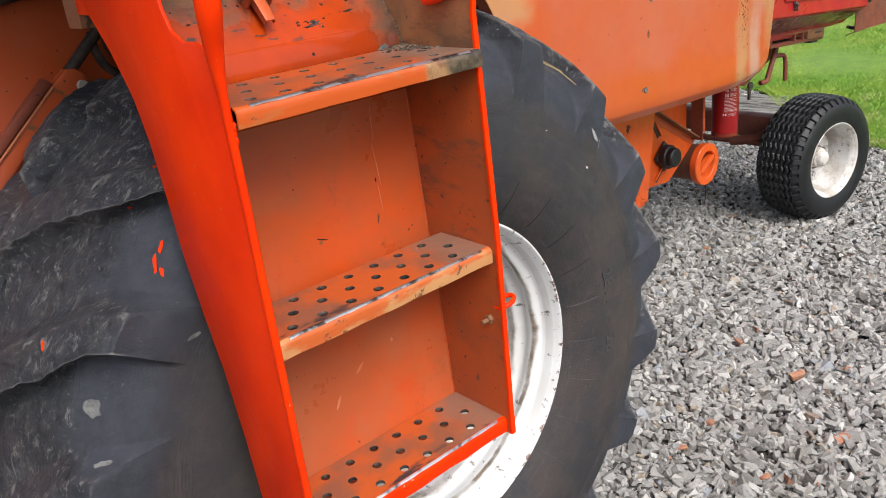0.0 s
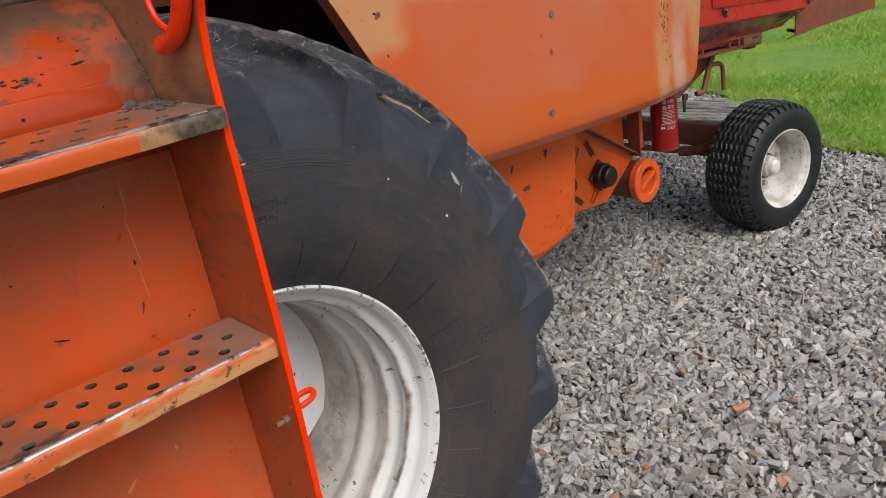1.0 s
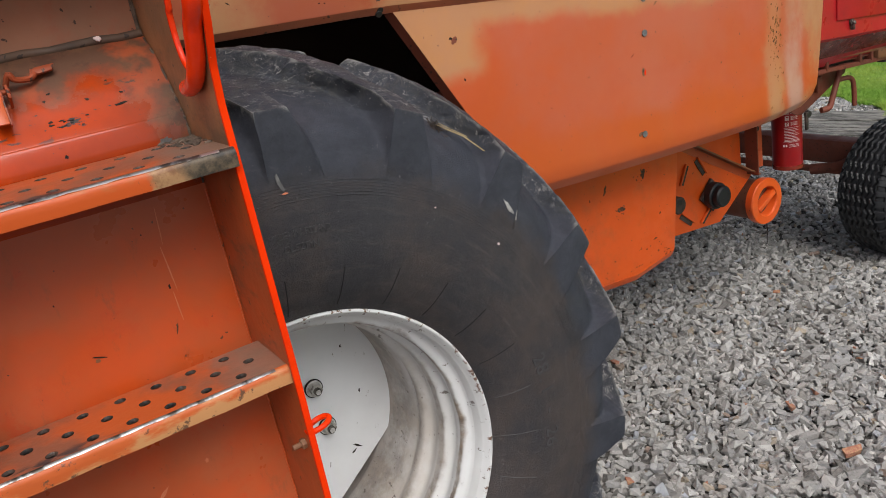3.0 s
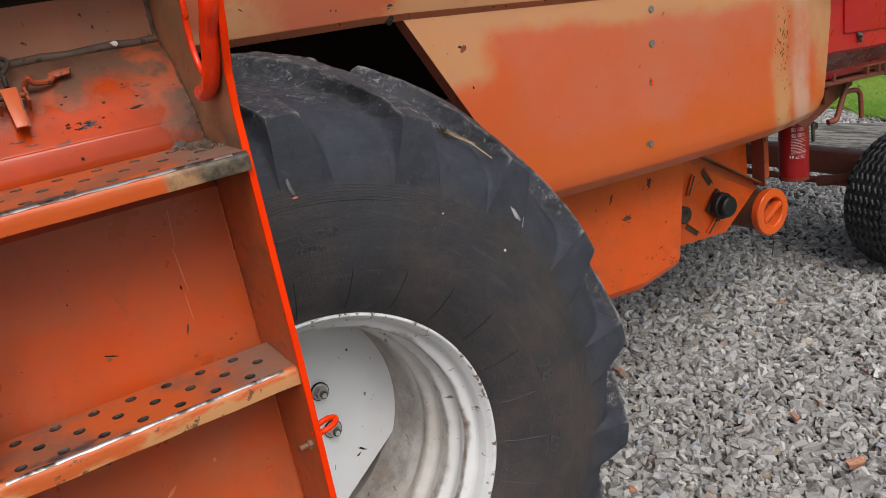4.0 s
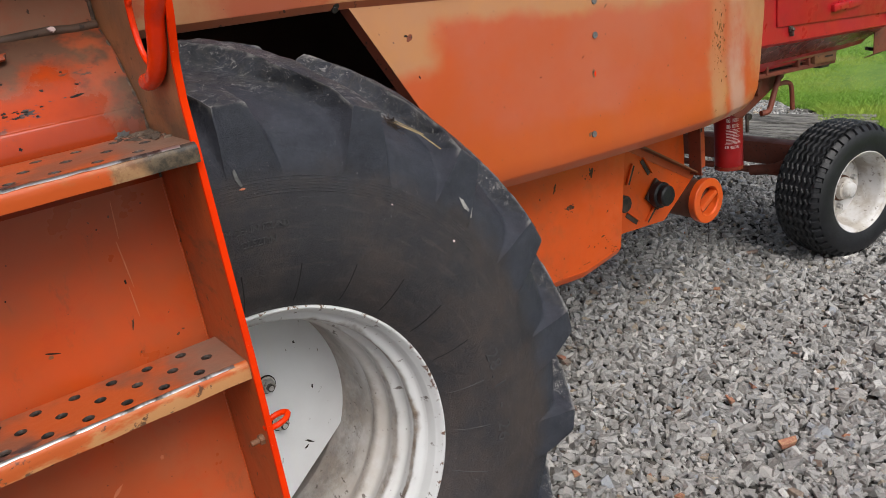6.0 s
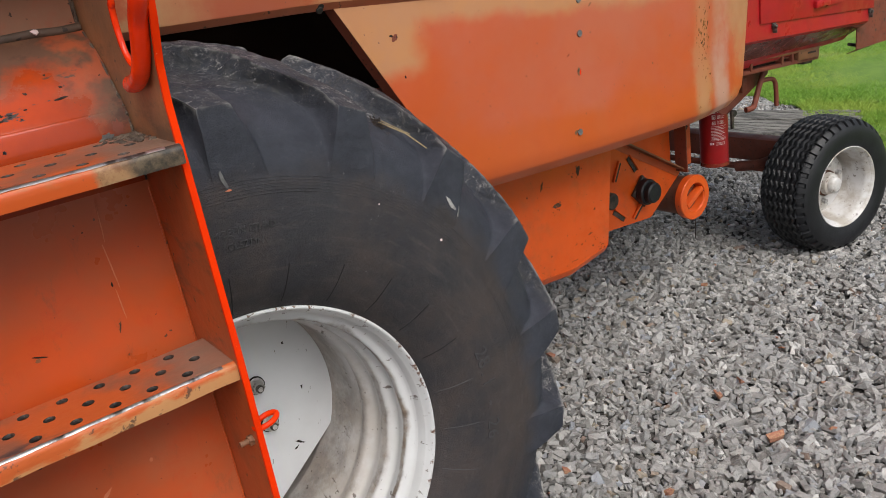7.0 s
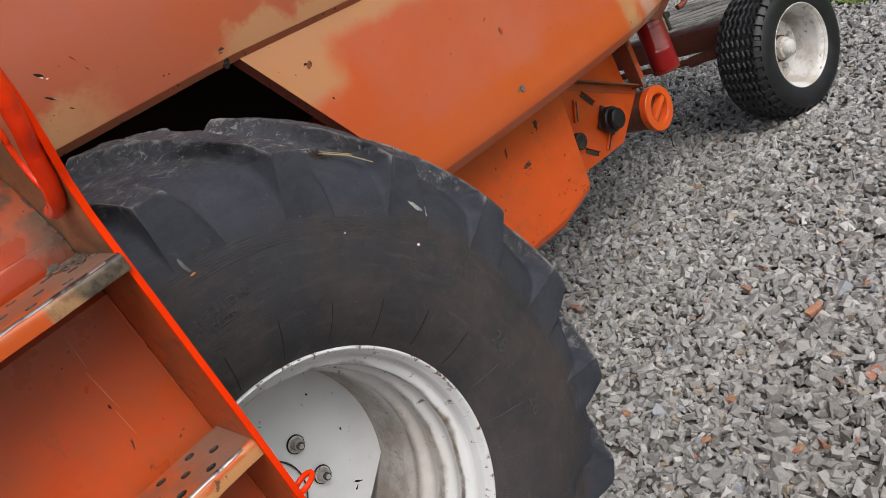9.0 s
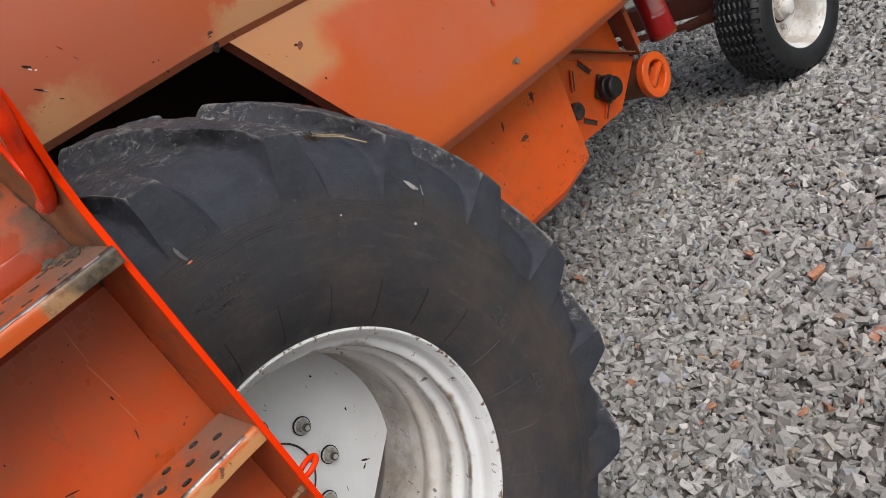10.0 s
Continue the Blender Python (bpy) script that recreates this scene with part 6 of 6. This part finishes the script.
def blot(name, centre, normal, w, h, rot, mat, parent, seed, jag=0.45, on=None, lift=0.0006):
    """A small uneven patch lying on a surface: a chip, a scuff or a daub of paint."""
    rg = random.Random(seed)
    c, n = Vector(centre), Vector(normal).normalized()
    if on is not None:
        ok, c, n, _ = on.closest_point_on_mesh(c)
    up = Vector((0, 0, 1)) - n * n.z
    up = up.normalized() if up.length > 0.1 else Vector((0, 1, 0))
    sx = up.cross(n)
    t = radians(rot)
    ax, ay = sx * math.cos(t) + up * math.sin(t), up * math.cos(t) - sx * math.sin(t)
    bm = bmesh.new()
    k = 14
    top, low = [], []
    for i in range(k):
        a = i * math.tau / k
        q = 1 - jag * rg.random()
        p = c + ax * (w * q * math.cos(a)) + ay * (h * q * math.sin(a))
        if on is not None:
            ok, p, nn, _ = on.closest_point_on_mesh(p)
            top.append(bm.verts.new(p + nn * lift))
        else:
            top.append(bm.verts.new(p + n * lift))
        low.append(bm.verts.new(top[-1].co - n * (lift + 0.001)))
    mid = bm.verts.new((c if on is None else on.closest_point_on_mesh(c)[1]) + n * lift * 1.3)
    for i in range(k):
        j = (i + 1) % k
        bm.faces.new((top[i], top[j], mid))
        bm.faces.new((top[i], low[i], low[j], top[j]))
    return part(name, bm, mat, parent, "", 60)


def build_marks():
    """Chips, rust, scuffs and daubs of paint that the surfaces carry."""
    ob = bpy.data.objects
    pan, upper, lad, wheel, tyre = ob["side_panel"], ob["upper_panel"], ob["boarding_ladder"], ob["drive_wheel"], ob["tyre"]
    bpy.context.view_layer.update()
    side = (0, -1, 0)
    for x, z, w, h, r, m in ((0.686, 1.525, 0.014, 0.009, 20, m_rustred), (0.676, 1.531, 0.006, 0.004, 0, m_chip), (1.293, 1.322, 0.006, 0.016, 0, m_brown), (1.299, 1.318, 0.005, 0.010, 0, m_signal),
                             (0.698, 1.430, 0.003, 0.005, 0, m_chip), (1.256, 1.373, 0.007, 0.0015, 35, m_chip), (1.262, 1.150, 0.010, 0.007, 30, m_brown), (1.36, 1.497, 0.010, 0.003, 40, m_brown), (1.09, 1.35, 0.003, 0.002, 0, m_chip),
                             (0.95, 1.30, 0.002, 0.002, 0, m_chip), (1.62, 1.28, 0.003, 0.004, 0, m_brown)):
        blot("rust_spot", (x, 0.4485, z), side, w, h, r, m, pan, int(x * 1000), on=pan)
    rg = random.Random(23)
    for k in range(70):
        z = rg.uniform(1.14, 1.52) if k % 2 else rg.gauss(1.31, 0.045)
        w = rg.uniform(0.001, 0.0036) * (1.4 if 1.28 < z < 1.44 else 0.8)
        blot("rust_spot", (1.893 + rg.gauss(0, 0.022), 0.44, z), side, w, w * rg.uniform(0.7, 2.2), rg.uniform(-20, 20), rg.choice((m_rustspot, m_ochrust, m_ochrust, m_ochrust, m_ochrust)), pan, 300 + k, 0.6, on=pan)
    for x, z, w, h, r, m in ((0.150, 1.774, 0.016, 0.005, -38, m_chip), (0.152, 1.768, 0.006, 0.003, -38, m_white), (0.160, 1.762, 0.004, 0.003, 0, m_white), (0.143, 1.729, 0.020, 0.004, -40, m_chip), (0.150, 1.724, 0.012, 0.002, -40, m_scuff),
                             (0.166, 1.696, 0.008, 0.002, -35, m_chip), (0.222, 1.774, 0.010, 0.0012, -60, m_chip), (0.235, 1.745, 0.008, 0.0012, -60, m_chip), (0.13, 1.70, 0.004, 0.002, 0, m_rustred), (0.36, 1.664, 0.004, 0.003, 0, m_chip), (0.372, 1.662, 0.003, 0.003, 0, m_chip)):
        blot("chip", (x, 0.4375, z), side, w * 0.75, h * 0.6, r, m, upper, int(x * 3000 + z * 100))
    for x, z, w, h, r, m in ((-0.1745, 1.43, 0.0009, 0.034, -4, m_salmon), (-0.1785, 1.37, 0.0010, 0.040, 4, m_salmon), (-0.1815, 1.315, 0.0008, 0.028, 2, m_salmon), (-0.192, 1.284, 0.0014, 0.009, -18, m_rustspot), (-0.299, 1.284, 0.011, 0.0012, -20, m_chip), (-0.302, 1.280, 0.004, 0.003, 0, m_brown),
                             (-0.185, 1.345, 0.0016, 0.004, 0, m_chip), (-0.20, 1.425, 0.0014, 0.0014, 0, m_chip), (-0.33, 1.37, 0.0014, 0.0014, 0, m_chip), (-0.28, 1.06, 0.012, 0.003, 40, m_salmon), (-0.33, 1.02, 0.014, 0.003, 60, m_salmon), (-0.21, 1.08, 0.003, 0.004, 0, m_salmon)):
        blot("scratch", (x, -0.0597 - 0.0654 * (1.46 - z), z), (0, -1, 0.065), w, h, r, m, lad, int(-x * 3000 + z * 100), 0.3)
    kick = ob["kick_plate"]
    for x, y, z, w, h, r, m in ((-0.1344, -0.063, 1.537, 0.013, 0.008, 20, m_scuffgrey), (-0.1163, -0.063, 1.548, 0.008, 0.013, 0, m_rustred), (-0.257, -0.064, 1.550, 0.003, 0.003, 0, m_chip), (-0.20, -0.04, 1.585, 0.004, 0.002, 0, m_chip), (-0.225, -0.03, 1.60, 0.010, 0.003, 0, m_chip),
                                (-0.19, -0.03, 1.60, 0.008, 0.003, 0, m_chip), (-0.17, -0.035, 1.597, 0.012, 0.002, 5, m_chip), (-0.24, -0.035, 1.592, 0.009, 0.002, 0, m_chip), (-0.155, 0.03, 1.66, 0.008, 0.005, 0, m_chip)):
        blot("chip", (x, y, z), (0, -1, 0.6), w, h, r, m, lad, int(-x * 5000 + z * 100), on=kick)
    rg = random.Random(31)
    for k in range(34):
        q = rg.random()
        x, y = -0.265 + 0.15 * q, -0.040 + 0.016 * q + rg.gauss(0, 0.006)
        blot("chip", (x, y, 1.59 + (y + 0.04) * 0.85), (0, -1, 0.6), rg.uniform(0.0015, 0.006), rg.uniform(0.001, 0.0025), rg.uniform(-20, 20), m_chip, lad, 900 + k, 0.6, on=kick)
    for k in range(26):
        x, y = rg.uniform(-0.44, -0.11), rg.uniform(-0.055, 0.04)
        blot("chip", (x, y, 1.63), (0, -1, 0.6), rg.uniform(0.001, 0.004), rg.uniform(0.001, 0.003), rg.uniform(-60, 60), m_chip, lad, 950 + k, 0.6, on=kick)
    blot("paper_scrap", (-0.16, 0.0435, 1.681), (0, -1, 0.3), 0.006, 0.005, 0, m_white, lad, 5, lift=0.004)
    for p, w, h, r, m in (((0.461, 0.017, 1.2485), 0.0048, 0.022, 28, m_scuff), ((0.474, 0.026, 1.226), 0.0015, 0.014, 10, m_scuff), ((0.034, 0.012, 1.420), 0.004, 0.020, 12, m_scuffgrey), ((0.0376, 0.0115, 1.402), 0.006, 0.002, 0, m_salmon),
                          ((-0.520, 0.037, 1.338), 0.0035, 0.013, -12, m_signal), ((-0.527, 0.042, 1.306), 0.0035, 0.021, 6, m_signal), ((-0.524, 0.027, 1.296), 0.0035, 0.008, 10, m_signal),
                          ((-0.457, 0.101, 1.430), 0.004, 0.004, 0, m_signal), ((-0.485, 0.139, 1.371), 0.004, 0.004, 0, m_signal), ((-0.652, 0.141, 1.191), 0.003, 0.008, 10, m_signal), ((-0.645, 0.081, 1.10), 0.020, 0.018, 20, m_scuffgrey), ((-0.665, 0.031, 1.062), 0.018, 0.006, 15, m_scuffgrey),
                          ((-0.489, 0.0155, 1.176), 0.014, 0.004, 15, m_scuffgrey), ((0.30, 0.0, 1.30), 0.002, 0.002, 0, m_white), ((0.42, 0.0, 1.19), 0.003, 0.003, 0, m_white)):
        blot("scuff", p, side, w, h, r, m, wheel, int(abs(p[0]) * 4000 + p[2] * 100), on=tyre, lift=0.0014)
    for x, z, w, h, r in ((0.185, 0.70, 0.016, 0.003, -35), (0.175, 0.69, 0.008, 0.003, 30), (0.22, 0.83, 0.004, 0.006, 0), (0.20, 0.95, 0.003, 0.005, 0)):
        blot("rust_spot", (x, 0.362, z), side, w, h, r, m_chip, wheel, int(x * 4000), 0.7)
    # straw caught on the tread
    rg = random.Random(12)
    straw = thing("straw_wisp", (0.424, 0.135, 1.42), "dry straw and mud clump stuck on the tyre", "straw")
    ok, p0, n0, _ = tyre.closest_point_on_mesh(Vector((0.400, 0.093, 1.436)))
    ok, p1, n1, _ = tyre.closest_point_on_mesh(Vector((0.445, 0.050, 1.366)))
    part("stalk", tube([p0 + n0 * 0.006, (p0 + p1) / 2 + n0 * 0.010, p1 + n1 * 0.008], 0.0012, 6), m_straw, straw)
    part("stalk", tube([p0 + n0 * 0.008 + Vector((0.004, 0, 0)), (p0 + p1) / 2 + n0 * 0.011 + Vector((0.008, 0, -0.004))], 0.0008, 6), m_straw, straw)
    bm = bmesh.new()
    for _ in range(70):
        q = p0 + Vector((rg.gauss(0, 0.010), rg.gauss(0, 0.010), rg.gauss(0, 0.010)))
        ok, q, nn, _ = tyre.closest_point_on_mesh(q)
        dd = Vector((rg.gauss(0, 1), rg.gauss(0, 1), rg.gauss(0, 1))).normalized() * rg.uniform(0.004, 0.010)
        tube([q + nn * 0.001, q + nn * rg.uniform(0.002, 0.006) + dd], 0.0009, 4, bm)
    part("mud_clump", bm, m_grease_and_shade, straw)


machine = thing("combine_harvester", (1.5, 1.0, 0.0), "old faded orange combine harvester with white wheels, parked on gravel", "combine harvester")
build_ground()
build_boards()
build_panels(machine)
build_rear(machine)
build_interior(machine)
build_drive_wheel(machine)
build_rear_wheel(machine)
build_ladder(machine)
build_extinguisher()
build_marks()
build_grass()
build_gravel()
